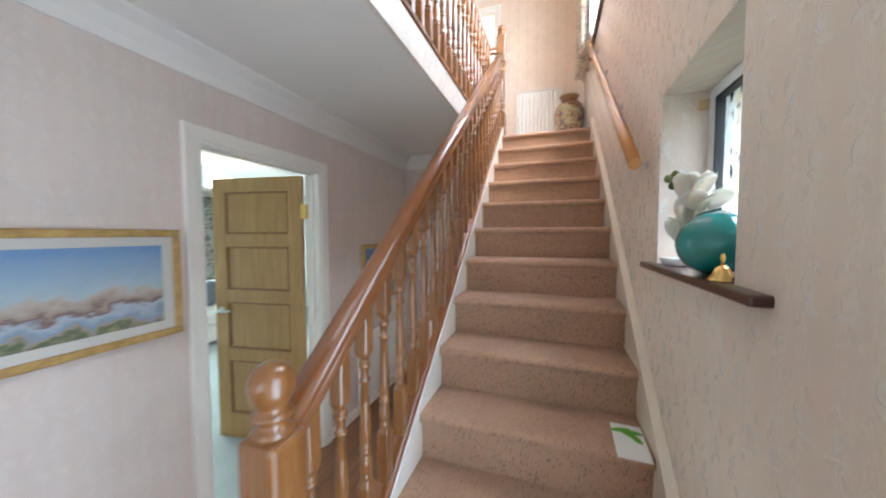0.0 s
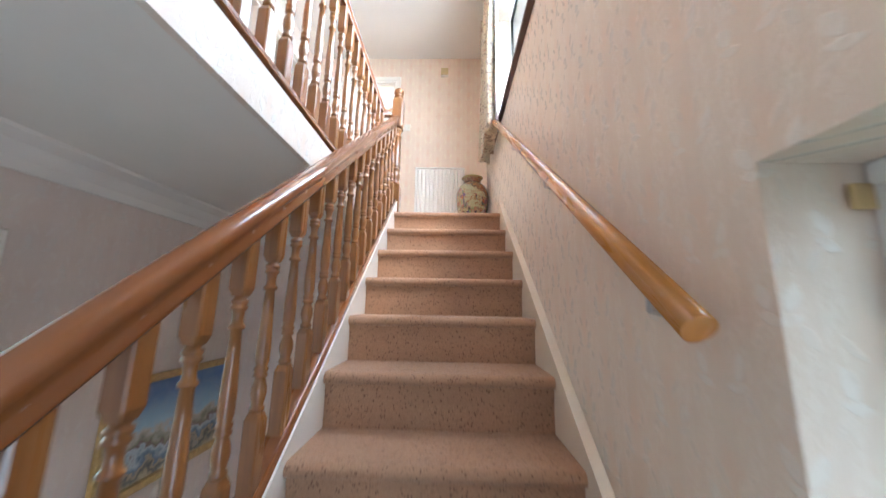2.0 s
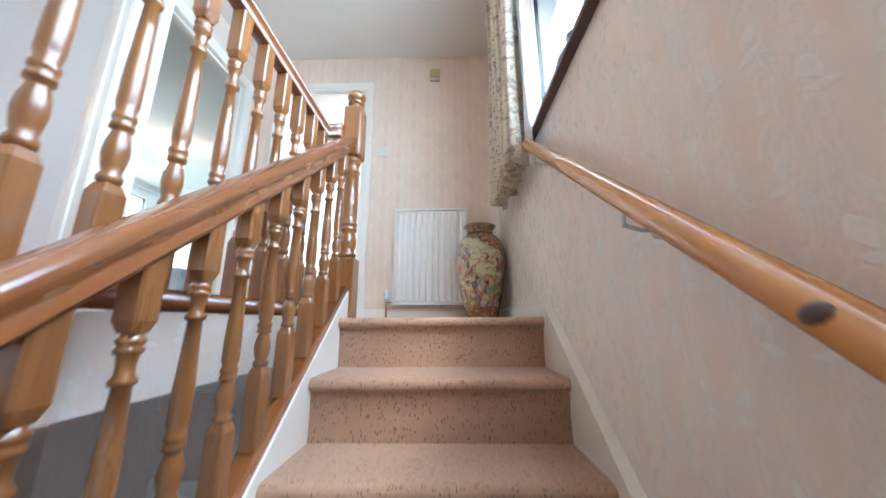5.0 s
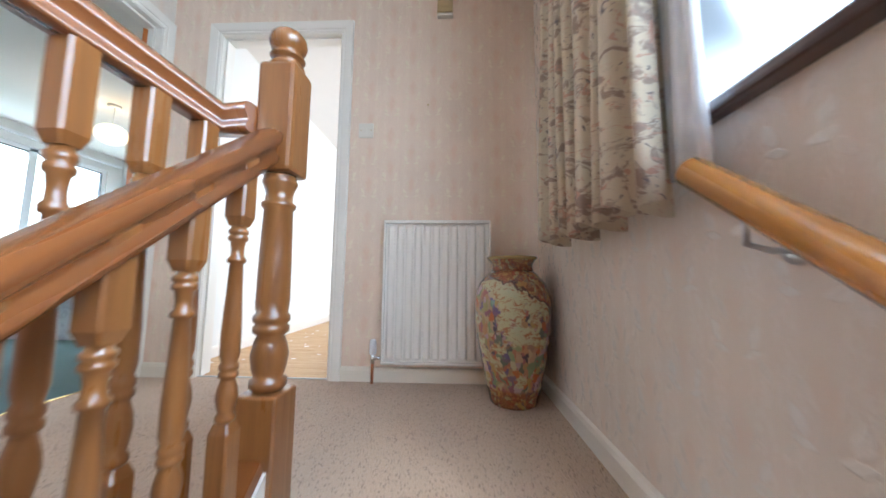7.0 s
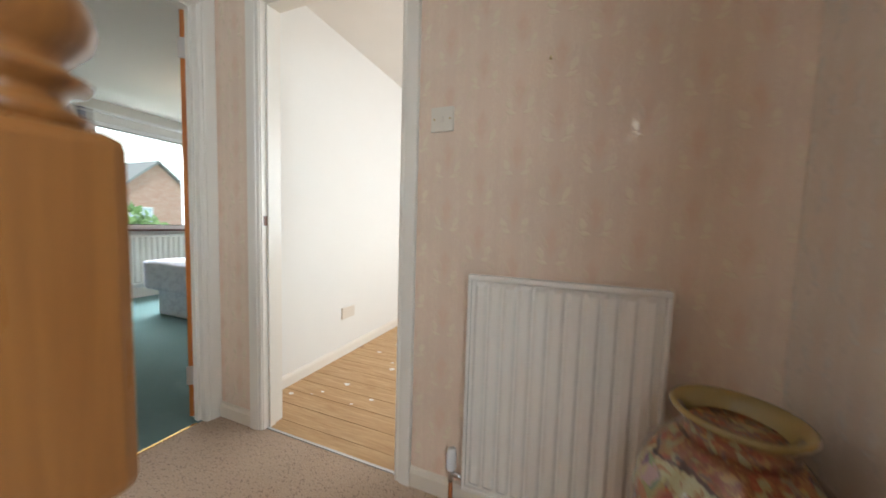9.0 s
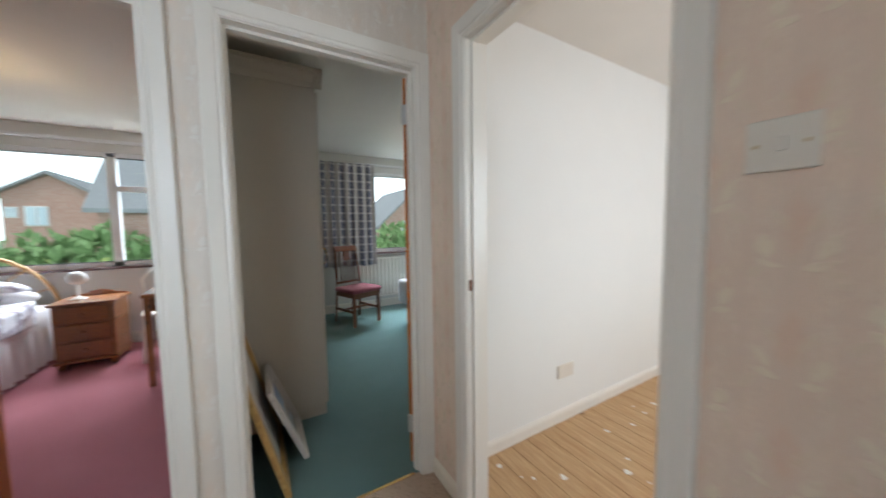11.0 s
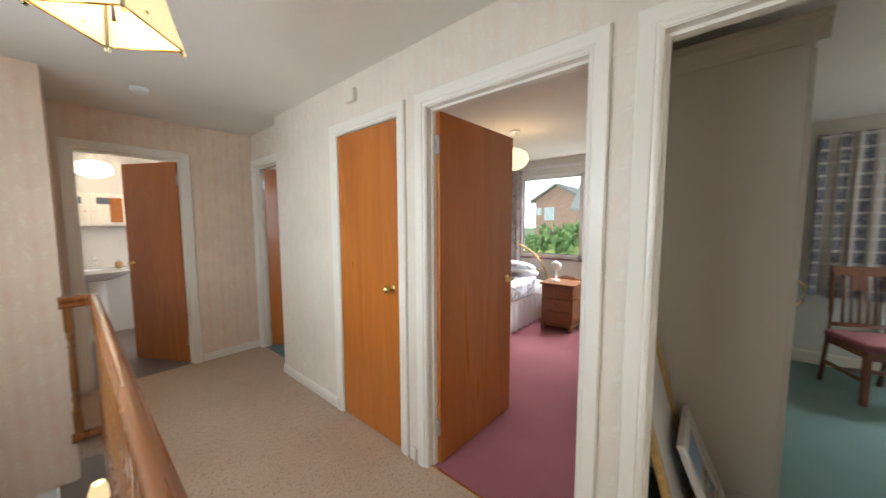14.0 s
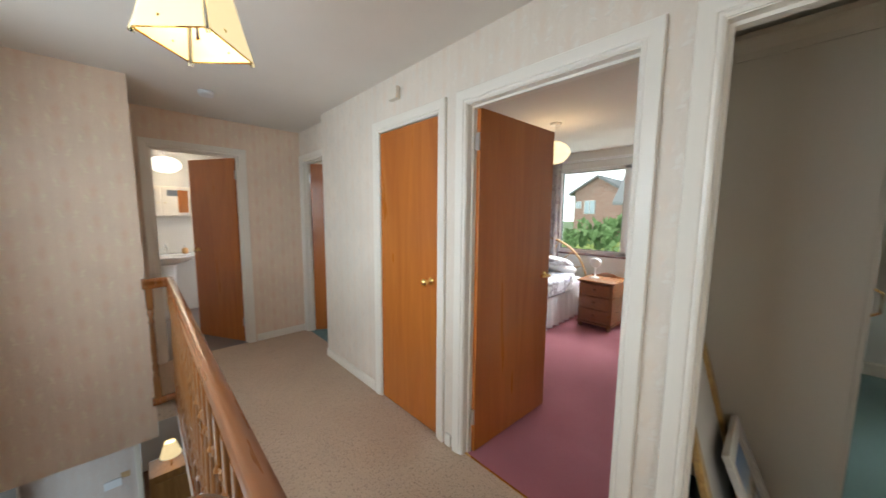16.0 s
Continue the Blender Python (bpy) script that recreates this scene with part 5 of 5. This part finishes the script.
flower((0.0, -0.02, 0.085), 0.075, 6, (0.5, -0.7))
flower((-0.01, -0.03, 0.02), 0.07, 5, (0.3, -0.9))
flower((-0.015, 0.02, -0.03), 0.07, 6, (-0.3, -0.8))
flower((0.01, -0.07, 0.06), 0.06, 5, (0.8, -0.2))
for p in ((-0.035, 0.075, 0.155), (-0.03, 0.03, 0.16), (-0.03, 0.05, 0.13)):
    part("bud", ball(bmesh.new(), p, 0.0115, 2, (1, 1, 1.15)), "bud", fl)
    part("stem", tube([p, (0, 0.0, 0.06), (0, -0.02, 0.0)], 0.002, 6), "twig", fl)
part("stem", tube([(-0.03, 0.10, 0.01), (0, 0.04, -0.02), (0, -0.01, -0.03)], 0.002, 6), "twig", fl)
d = thing("soap_dish", (0.03, -2.03, 1.506), "small white ceramic dish on the window sill", "dish")
part("bowl", lathe([(0.03, 0), (0.038, 0.004), (0.043, 0.022), (0.044, 0.026), (0.038, 0.024), (0.03, 0.01)], 28), "china", d)
d = thing("brass_bell", (0.0, -2.40, 1.506), "little brass hand bell on the window sill", "bell")
part("bell", lathe([(0.026, 0), (0.027, 0.004), (0.018, 0.016), (0.014, 0.028), (0.006, 0.036)], 20), "brass", d)
part("handle", lathe([(0.004, 0.034), (0.003, 0.042), (0.006, 0.05), (0.004, 0.06)], 12), "brass", d)
solid("glass_bowl", lathe([(0.02, 0), (0.03, 0.006), (0.034, 0.012), (0.028, 0.012), (0.02, 0.006)], 20), "clear", "small clear glass trinket tray on the sill", "tray", at=(0.05, -2.42, 1.506))
lf = thing("leaflet", (-0.09, -2.04, F - 9 * RISE + 0.004), "white leaflet with a green leaf print on a tread", "leaflet", turn=-2)
part("sheet", cube(-0.05, 0.05, -0.10, 0.10, 0, 0.002), "paperwhite", lf)
bm = bmesh.new()
for k, (x, y, a) in enumerate(((-0.02, 0.06, 20), (0.0, 0.04, -40), (0.015, 0.055, -10), (0.02, 0.02, -60))):
    m = Matrix.Translation((x, y, 0.0045)) @ Matrix.Rotation(radians(a), 4, "Z")
    pts = [m @ Vector((0.035 * math.cos(q), 0.012 * math.sin(q), 0.0)) for q in [i * math.pi / 5 for i in range(10)]]
    prism([(p.x, p.y) for p in pts], "z", 0.0022 + 0.0004 * k, 0.003 + 0.0004 * k, bm)
part("leaf_print", bm, "leafgreen", lf)
sv = thing("sill_vase", (0.09, -0.27, 3.423), "round dark bronze vase on the stair window sill", "vase")
part("body", lathe([(0.03, 0), (0.04, 0.004), (0.07, 0.05), (0.082, 0.10), (0.07, 0.15), (0.03, 0.18), (0.022, 0.20), (0.035, 0.23), (0.03, 0.232)], 28), "dark", sv)

# ---- bedroom things ----
ns = thing("bedside_cabinet", (-5.08, -1.01, F), "antique pine bedside cabinet with three drawers", "bedside cabinet")
part("carcass", cube(-0.19, 0.20, -0.20, 0.20, 0.075, 0.585, 0.004), "pine", ns)
part("top", cube(-0.21, 0.235, -0.225, 0.225, 0.585, 0.607, 0.008), "pine", ns)
part("plinth", cube(-0.20, 0.222, -0.215, 0.215, 0.055, 0.08, 0.008), "pine", ns)
for z in (0.10, 0.262, 0.424):
    d = part("drawer", cube(0.20, 0.222, -0.18, 0.18, z, z + 0.146, 0.009), "pine", ns)
    b = lathe([(0.008, 0), (0.007, 0.01), (0.016, 0.018), (0.017, 0.026), (0.008, 0.032)], 16)
    b.transform(Matrix.Translation((0.214, 0, z + 0.074)) @ Matrix.Rotation(radians(90), 4, "Y"))
    part("knob", b, "pine", d)
for sx in (-0.15, 0.18):
    for sy in (-0.17, 0.17):
        part("foot", lathe([(0.018, 0), (0.03, 0.02), (0.03, 0.04), (0.02, 0.058)], 14, at=(sx, sy)), "pine", ns)
bm = prism([(-0.2, 0.607), (-0.2, 0.62), (-0.12, 0.625), (-0.07, 0.65), (0, 0.662), (0.07, 0.65), (0.12, 0.625), (0.2, 0.62), (0.2, 0.607)], "x", -0.205, -0.19)
part("gallery", bm, "pine", ns)
tl = thing("table_lamp", (-5.08, -1.10, F + 0.607), "small white shell-shaped bedside lamp", "lamp")
part("base", lathe([(0.06, 0), (0.06, 0.008), (0.03, 0.02), (0.012, 0.03), (0.01, 0.15)], 20), "china", tl)
b = ball(bmesh.new(), (0, 0, 0.20), 0.075, 2, (0.6, 1, 0.85))
part("shade", b, "china", tl)


def mattress(x0, x1, y0, y1, z0, z1, seed, bump=0.03):
    rnd = random.Random(seed)
    bm = cube(x0, x1, y0, y1, z0, z1)
    bmesh.ops.subdivide_edges(bm, edges=bm.edges, cuts=12, use_grid_fill=True)
    for v in bm.verts:
        q = noise.noise(Vector((v.co.x * 4, v.co.y * 4, v.co.z * 4 + seed)))
        v.co += Vector((0.3, 0.3, 1.0)) * q * bump * (1 if v.co.z > (z0 + z1) / 2 else 0.2)
    bmesh.ops.smooth_vert(bm, verts=bm.verts, factor=0.5, use_axis_x=True, use_axis_y=True, use_axis_z=True)
    for f in bm.faces:
        f.smooth = True
    return bm


def valance(x0, x1, y, z0, z1, out):
    bm = bmesh.new()
    n = 90
    lo = [bm.verts.new((x0 + (x1 - x0) * i / n, y + out * (0.02 + 0.02 * math.sin(i * 0.9)), z0)) for i in range(n + 1)]
    hi = [bm.verts.new((x0 + (x1 - x0) * i / n, y + out * 0.005, z1)) for i in range(n + 1)]
    for i in range(n):
        bm.faces.new((lo[i], lo[i + 1], hi[i + 1], hi[i])).smooth = True
    return bm


bd = thing("bed", (-4.45, -2.05, F), "bed with white floral duvet, frilled valance and arched cane headboard", "bed")
part("base", cube(-0.95, 1.0, -0.68, 0.66, 0.05, 0.33), "linen", bd)
part("mattress", mattress(-0.96, 1.02, -0.70, 0.68, 0.33, 0.54, 2, 0.01), "linen", bd)
part("duvet", mattress(-0.55, 1.06, -0.74, 0.73, 0.42, 0.62, 3, 0.05), "duvet", bd)
part("valance", valance(-0.95, 1.0, 0.68, 0.03, 0.36, 1), "linen", bd)
for i, (y, z) in enumerate(((0.33, 0.66), (0.30, 0.74), (-0.4, 0.68))):
    b = ball(bmesh.new(), (0, 0, 0), 1.0, 3, (0.26, 0.33, 0.085))
    b.transform(Matrix.Translation((-0.72 + 0.05 * i, y, z)) @ Matrix.Rotation(radians(-14), 4, "Y"))
    part("pillow", b, "duvet" if i == 1 else "linen", bd)
arch = [(-1.0, 0.70 * math.cos(a), 0.45 + 0.62 * math.sin(a)) for a in [math.pi * i / 16 for i in range(17)]]
part("headboard", tube(arch, 0.018, 8), "rattan", bd)
arch2 = [(-1.0, 0.42 * math.cos(a), 0.45 + 0.38 * math.sin(a)) for a in [math.pi * i / 16 for i in range(17)]]
part("headboard_arch", tube(arch2, 0.012, 8), "rattan", bd)
for k in range(1, 8):
    a = math.pi * k / 8
    part("headboard_spoke", tube([(-1.0, 0.42 * math.cos(a), 0.45 + 0.38 * math.sin(a)), (-1.0, 0.70 * math.cos(a), 0.45 + 0.62 * math.sin(a))], 0.008, 6), "rattan", bd)

ch = thing("bedroom_chair", (-4.93, -0.42, F), "white painted bentwood bedroom chair", "chair", turn=100)
part("seat", cube(-0.2, 0.2, -0.2, 0.2, 0.43, 0.46, 0.015), "gloss", ch)
for sx, sy in ((-0.17, -0.17), (0.17, -0.17), (-0.17, 0.17), (0.17, 0.17)):
    part("leg", tube([(sx * 1.15, sy * 1.15, 0), (sx, sy, 0.43)], 0.016, 8), "gloss", ch)
part("backrest", tube([(-0.18, 0.18, 0.45), (-0.2, 0.24, 0.75), (-0.1, 0.26, 0.86), (0.1, 0.26, 0.86), (0.2, 0.24, 0.75), (0.18, 0.18, 0.45)], 0.014, 8), "gloss", ch)
dt = thing("dressing_table", (-4.45, -0.20, F), "dark pine dressing table by the pink bedroom wall", "dressing table")
part("top", cube(-0.4, 0.4, -0.22, 0.22, 0.72, 0.75, 0.006), "pine", dt)
for sx in (-0.36, 0.36):
    for sy in (-0.19, 0.19):
        part("leg", cube(sx - 0.02, sx + 0.02, sy - 0.02, sy + 0.02, 0, 0.72, 0.003), "pine", dt)
part("apron", cube(-0.34, 0.34, -0.2, 0.2, 0.6, 0.72, 0.003), "pine", dt)

wd = thing("wardrobe", (-3.7, 0.465, F), "tall cream fitted wardrobe with a moulded cornice", "wardrobe")
part("carcass", cube(-0.9, 0.74, -0.265, 0.265, 0, 2.17, 0.004), "wardrobe", wd)
part("plinth", cube(-0.9, 0.742, -0.265, 0.267, 0.0, 0.06, 0.002), "wardrobe", wd)
bm = prism([(0.265, 2.12), (0.272, 2.12), (0.278, 2.15), (0.30, 2.19), (0.312, 2.20), (0.312, 2.225), (0.265, 2.225)], "x", -0.9, 0.78)
prism([(0.74, 2.12), (0.747, 2.12), (0.752, 2.15), (0.775, 2.19), (0.787, 2.20), (0.787, 2.225), (0.74, 2.225)], "y", -0.265, 0.312, bm)
part("cornice", bm, "wardrobe", wd)
for i in range(3):
    d = part("door", cube(-0.89 + i * 0.545, -0.36 + i * 0.545, 0.265, 0.283, 0.07, 2.1, 0.003), "wardrobe", wd)
    part("handle", tube([(-0.40 + i * 0.545, 0.283, 1.0), (-0.40 + i * 0.545, 0.31, 1.02), (-0.40 + i * 0.545, 0.31, 1.1), (-0.40 + i * 0.545, 0.283, 1.12)], 0.005, 8), "brass", d)


def dining_chair(at, turn):
    """Front of the seat at -y, back at +y."""
    e = thing("dining_chair", at, "teak dining chair with a rose upholstered seat and slatted back", "chair", turn=turn)
    for sx in (-1, 1):
        part("leg", prism([(-0.20, 0.0), (-0.165, 0.0), (-0.16, 0.42), (-0.20, 0.42)], "x", sx * 0.19 - 0.016, sx * 0.19 + 0.016), "chairwood", e)
        part("leg", tube([(sx * 0.185, 0.25, 0), (sx * 0.185, 0.20, 0.42), (sx * 0.175, 0.215, 0.62), (sx * 0.16, 0.255, 0.90), (sx * 0.145, 0.275, 0.99)], 0.015, 8), "chairwood", e)
        part("side_rail", cube(sx * 0.19 - 0.010, sx * 0.19 + 0.010, -0.17, 0.2, 0.36, 0.42, 0.002), "chairwood", e)
        part("stretcher", cube(sx * 0.19 - 0.008, sx * 0.19 + 0.008, -0.17, 0.22, 0.17, 0.20, 0.002), "chairwood", e)
    part("front_rail", cube(-0.18, 0.18, -0.195, -0.175, 0.35, 0.42, 0.003), "chairwood", e)
    part("cross_stretcher", cube(-0.18, 0.18, 0.04, 0.06, 0.17, 0.20, 0.002), "chairwood", e)
    b = cube(-0.225, 0.225, -0.225, 0.20, 0.42, 0.475, 0.022)
    for f in b.faces:
        f.smooth = True
    part("seat", b, "pinkseat", e)
    part("crest_rail", prism([(0.225, 0.93), (0.265, 1.0), (0.29, 1.0), (0.27, 0.93)], "x", -0.165, 0.165), "chairwood", e)
    part("lower_rail", cube(-0.165, 0.165, 0.205, 0.225, 0.50, 0.53, 0.002), "chairwood", e)
    for k in range(-2, 3):
        part("slat", tube([(k * 0.05, 0.213, 0.52), (k * 0.05, 0.225, 0.72), (k * 0.048, 0.262, 0.96)], 0.008, 6), "chairwood", e)
    part("splat", cube(-0.045, 0.045, 0.238, 0.248, 0.80, 0.94, 0.002), "chairwood", e)
    return e


dining_chair((-4.92, 1.50, F), 110)
radiator((-5.485, 2.55, F + 0.17), 1.85, 0.62, 30, 90, "long low white panel radiator under the bedroom window", False)
b2 = thing("bed", (-4.38, 2.95, F), "bed with a pale quilted cover in the green bedroom", "bed")
part("base", cube(-0.1, 1.0, -0.95, 0.75, 0.0, 0.33, 0.02), "bed2", b2)
part("mattress", mattress(-0.28, 1.05, -1.0, 0.78, 0.26, 0.56, 4, 0.03), "bed2", b2)

# ---- bathroom things ----
sk = thing("wash_basin", (-1.10, -5.05, F), "white china pedestal wash basin with a chrome mixer tap", "wash basin")
b = lathe([(0.05, 0.70), (0.16, 0.74), (0.235, 0.79), (0.262, 0.82), (0.265, 0.83), (0.25, 0.83), (0.20, 0.80), (0.10, 0.74), (0.02, 0.735)], 36)
b.transform(Matrix.Diagonal((1.05, 0.9, 1, 1)))
part("bowl", b, "china", sk)
part("back", cube(-0.26, 0.26, -0.29, -0.12, 0.74, 0.835, 0.02), "china", sk)
part("pedestal", lathe([(0.10, 0), (0.095, 0.05), (0.075, 0.4), (0.085, 0.68), (0.11, 0.76)], 24), "china", sk)
part("tap", tube([(0, -0.17, 0.83), (0, -0.17, 0.93), (0, -0.12, 0.94), (0, -0.06, 0.92)], 0.014, 10), "chrome", sk)
part("tap_lever", tube([(0, -0.17, 0.93), (0, -0.15, 0.98)], 0.012, 8), "chrome", sk)
sb_ = thing("soap_dispenser", (-1.30, -5.16, F + 0.835), "clear yellow soap pump bottle on the basin", "soap dispenser")
part("bottle", lathe([(0.03, 0), (0.035, 0.01), (0.035, 0.07), (0.012, 0.085)], 18), "rattan", sb_)
part("pump", lathe([(0.008, 0.085), (0.008, 0.11), (0.014, 0.112), (0.014, 0.122)], 12), "steel", sb_)
mc = thing("bathroom_cabinet", (-1.25, -5.28, 4.15), "white wall cabinet with small glazed panels and a mirror door", "cabinet")
part("body", cube(-0.45, 0.45, -0.07, 0.06, -0.2, 0.2, 0.004), "gloss", mc)
for i, x in enumerate((-0.30, 0.0, 0.30)):
    d = part("door", cube(x - 0.145, x + 0.145, 0.06, 0.075, -0.19, 0.19, 0.003), "gloss", mc)
    part("pane" if i else "mirror", cube(x - 0.09, x + 0.09, 0.075, 0.078, 0.07 if i else -0.15, 0.15), "mirror" if not i else "cushion", d)
    if i == 1:
        part("mirror", cube(x - 0.13, x - 0.02, 0.076, 0.079, -0.15, 0.15), "mirror", d)
    part("knob", ball(bmesh.new(), (x + (0.115 if i != 2 else -0.115), 0.085, -0.02), 0.009, 1), "brass", d)
for o in sk.children:
    if o.name.startswith(("bowl", "back")):
        o.scale = (1.2, 1.12, 1.0)
solid("wall_tiles", cube(-2.0, -0.2, -5.35, -5.338, F + 0.5, F + 1.3), "tile", "pale marbled wall tiles behind the basin", "tiles", kind="structure")

# ---- lounge and hall things ----
so = thing("sofa", (-5.2, 0.45, H0), "cream leather sofa with a grey cushion", "sofa", turn=90)
part("base", cube(-0.9, 0.9, -0.4, 0.4, 0.06, 0.30, 0.03), "sofa", so)
for x in (-0.45, 0.45):
    part("seat_cushion", cube(x - 0.44, x + 0.44, -0.44, 0.25, 0.30, 0.47, 0.05), "sofa", so)
part("backrest", cube(-0.9, 0.9, 0.2, 0.44, 0.3, 0.82, 0.06), "sofa", so)
for x in (-0.98, 0.98):
    part("arm", cube(x - 0.1, x + 0.1, -0.44, 0.44, 0.06, 0.60, 0.06), "sofa", so)
part("cushion", cube(-0.65, -0.25, 0.05, 0.18, 0.47, 0.85, 0.05), "cushion", so)
part("cushion", cube(-0.2, 0.2, 0.03, 0.16, 0.47, 0.83, 0.05), "linen", so)
fl2 = thing("standard_lamp", (-5.4, -0.25, H0), "standard lamp with a white cone shade", "floor lamp")
part("base", lathe([(0.14, 0), (0.14, 0.015), (0.03, 0.03), (0.012, 0.05)], 24), "brass", fl2)
part("pole", tube([(0, 0, 0.04), (0, 0, 1.35)], 0.01), "brass", fl2)
part("shade", lathe([(0.20, 1.28), (0.10, 1.52), (0.098, 1.52), (0.198, 1.282)], 28), "globe_white", fl2)
ld = thing("table_lamp", (-0.95, -4.2, 1.25), "lit amber lampshade beyond the foot of the stairs", "lamp")
part("shade", lathe([(0.10, -0.06), (0.05, 0.10), (0.048, 0.10), (0.098, -0.06)], 20), "shade", ld)
part("stem", tube([(0, 0, -0.2), (0, 0, 0.05)], 0.008), "brass", ld)
cb = thing("hall_cabinet", (-1.02, -4.25, H0), "tall oak cabinet with carved panels beyond the stairs", "cabinet")
part("body", cube(-0.30, 0.27, -0.2, 0.15, 0, 1.0, 0.006), "oak", cb)
for z in (0.1, 0.54):
    part("panel", cube(-0.24, 0.22, 0.15, 0.17, z, z + 0.38, 0.008), "oak", cb)

# ---- outside ----
solid("ground", cube(-320, 320, -320, 320, -0.3, -0.05), "grass", "lawn and ground round the houses", "ground", kind="structure")


def gable_house(at, turn, w, d, eaves, ridge, label, wins):
    """Ridge along local y, gable end at +x... seen from local +x side."""
    e = thing("house", at, label, "house", turn=turn)
    bm = prism([(-w / 2, 0), (w / 2, 0), (w / 2, eaves), (0, ridge), (-w / 2, eaves)], "y", -d / 2, d / 2)
    part("wall", bm, "brick", e)
    k = (ridge - eaves) / (w / 2)
    for s in (-1, 1):
        bm = prism([(0, ridge + 0.02), (0, ridge + 0.2), (s * (w / 2 + 0.4), eaves - 0.4 * k + 0.2), (s * (w / 2 + 0.4), eaves - 0.4 * k + 0.02)], "y", -d / 2 - 0.3, d / 2 + 0.3)
        part("roof", bm, "roof", e)
    for x, z, ww, hh in wins:
        f = part("window", cube(x - ww / 2, x + ww / 2, -d / 2 - 0.04, -d / 2 + 0.05, z, z + hh, 0.01), "upvc", e)
        part("pane", cube(x - ww / 2 + 0.07, x - 0.04, -d / 2 - 0.05, -d / 2 - 0.03, z + 0.07, z + hh - 0.07), "sky_pane", f)
        part("pane", cube(x + 0.04, x + ww / 2 - 0.07, -d / 2 - 0.05, -d / 2 - 0.03, z + 0.07, z + hh - 0.07), "sky_pane", f)
    return e


gable_house((-31.5, -9.35, -0.05), 90, 3.6, 9, 5.95, 7.05, "pale gabled house across the gardens", [(-0.55, 4.2, 0.9, 1.1), (-1.45, 4.65, 0.5, 0.6)])
gable_house((-24.0, -3.2, -0.05), 0, 9.0, 4.2, 5.0, 9.2, "red brick house with a tiled roof across the gardens", [])
gable_house((-31.5, 13.2, -0.05), 90, 8.0, 9, 3.7, 7.4, "large gabled brick house seen from the green bedroom", [(-1.0, 3.2, 1.4, 1.2)])


def shrub(at, r, seed, mat, label, n=700, squash=0.7):
    rnd = random.Random(seed)
    e = thing("shrub", at, label, "shrub")
    part("trunk", tube([(0, 0, 0), (0.05, 0, r * 0.5), (0.0, 0.05, r)], 0.05, 8), "twig", e)
    bm = bmesh.new()
    for _ in range(n):
        d = Vector((rnd.gauss(0, 1), rnd.gauss(0, 1), rnd.gauss(0, 1))).normalized()
        q = r * (0.55 + 0.5 * rnd.random()) * (1 + 0.3 * noise.noise(d * 2 + Vector((seed, 0, 0))))
        c = Vector((d.x * q, d.y * q, r * squash + d.z * q * squash))
        m = Matrix.Translation(c) @ Euler((rnd.uniform(0, 6), rnd.uniform(0, 6), rnd.uniform(0, 6))).to_matrix().to_4x4()
        s = r * rnd.uniform(0.07, 0.13)
        bm.faces.new([bm.verts.new(m @ Vector(p)) for p in ((-s, 0, 0), (0, -s * 0.6, 0.1 * s), (s, 0, 0), (0, s * 0.6, 0.1 * s))])
    part("crown", bm, mat, e)
    return e


for x, y, r, k in ((-17.5, -6.6, 1.9, 1), (-17.8, -5.0, 2.2, 2), (-18.0, -2.9, 2.0, 3), (-17.2, 5.2, 1.9, 4), (-17.5, 7.0, 2.15, 5)):
    shrub((x, y, -0.05), r, k, "leaves", "tall dense green shrub in the gardens", 1300, 0.92)
for i in range(12):
    shrub((-12.8, -9.5 + i * 1.75, -0.05), 1.45, 10 + i, "lime", "clipped yellow-green hedge in the gardens", 650, 1.05)
nb = thing("house", (5.2, -1.5, -0.05), "red brick neighbouring house wall outside the stair window", "house")
part("wall", cube(-0.2, 4, -5, 6.4, 0, 4.9), "brick_red", nb)
part("roof", prism([(-0.5, 4.85), (4.3, 4.85), (1.9, 6.4)], "y", -5.3, 6.7), "roof", nb)
bm = bmesh.new()
ring = [[bm.verts.new((260 * math.cos(a), 260 * math.sin(a), z)) for a in [k * math.pi / 24 for k in range(48)]] for z in (-5, 140)]
for k in range(48):
    bm.faces.new((ring[0][k], ring[0][(k + 1) % 48], ring[1][(k + 1) % 48], ring[1][k]))
solid("distant_sky", bm, "backdrop", "pale overcast sky beyond the houses", "sky backdrop", kind="structure")

# ---- floorboards of the bare room ----
boards = thing("floor_bare_room", (0, 0, F), "bare pine floorboards with paint spatter", "floor", kind="structure")
part("subfloor", cube(-2.08, 0, N + 0.1, 4.2, -0.15, -0.02), "plaster", boards)
part("board", cube(-1.837, -1.118, N + 0.022, N + 0.098, -0.02, -0.0005, 0.0015), "boards", boards)
bw = 0.118
y = N + 0.1
while y < 4.2:
    e = min(y + bw - 0.003, 4.2)
    part("board", cube(-2.08, 0.0, y, e, -0.02, -0.0005, 0.0015), "boards", boards)
    y += bw
rnd = random.Random(12)
bm = bmesh.new()
for _ in range(70):
    cx, cy, r = rnd.uniform(-2.0, -0.5), rnd.uniform(1.3, 4.0), rnd.uniform(0.006, 0.022)
    pts = [(cx + r * rnd.uniform(0.6, 1.2) * math.cos(a), cy + r * rnd.uniform(0.5, 1.0) * math.sin(a)) for a in [i * math.pi / 4 for i in range(8)]]
    prism(pts, "z", 0.0, 0.0012, bm)
part("paint_spots", bm, "white_wall", boards)
st = thing("socket_outlet", (-2.08, 2.03, F + 0.28), "white double socket outlet low on the bare room wall", "socket outlet")
part("plate", cube(0, 0.01, -0.073, 0.073, 0, 0.086, 0.003), "plastic", st)
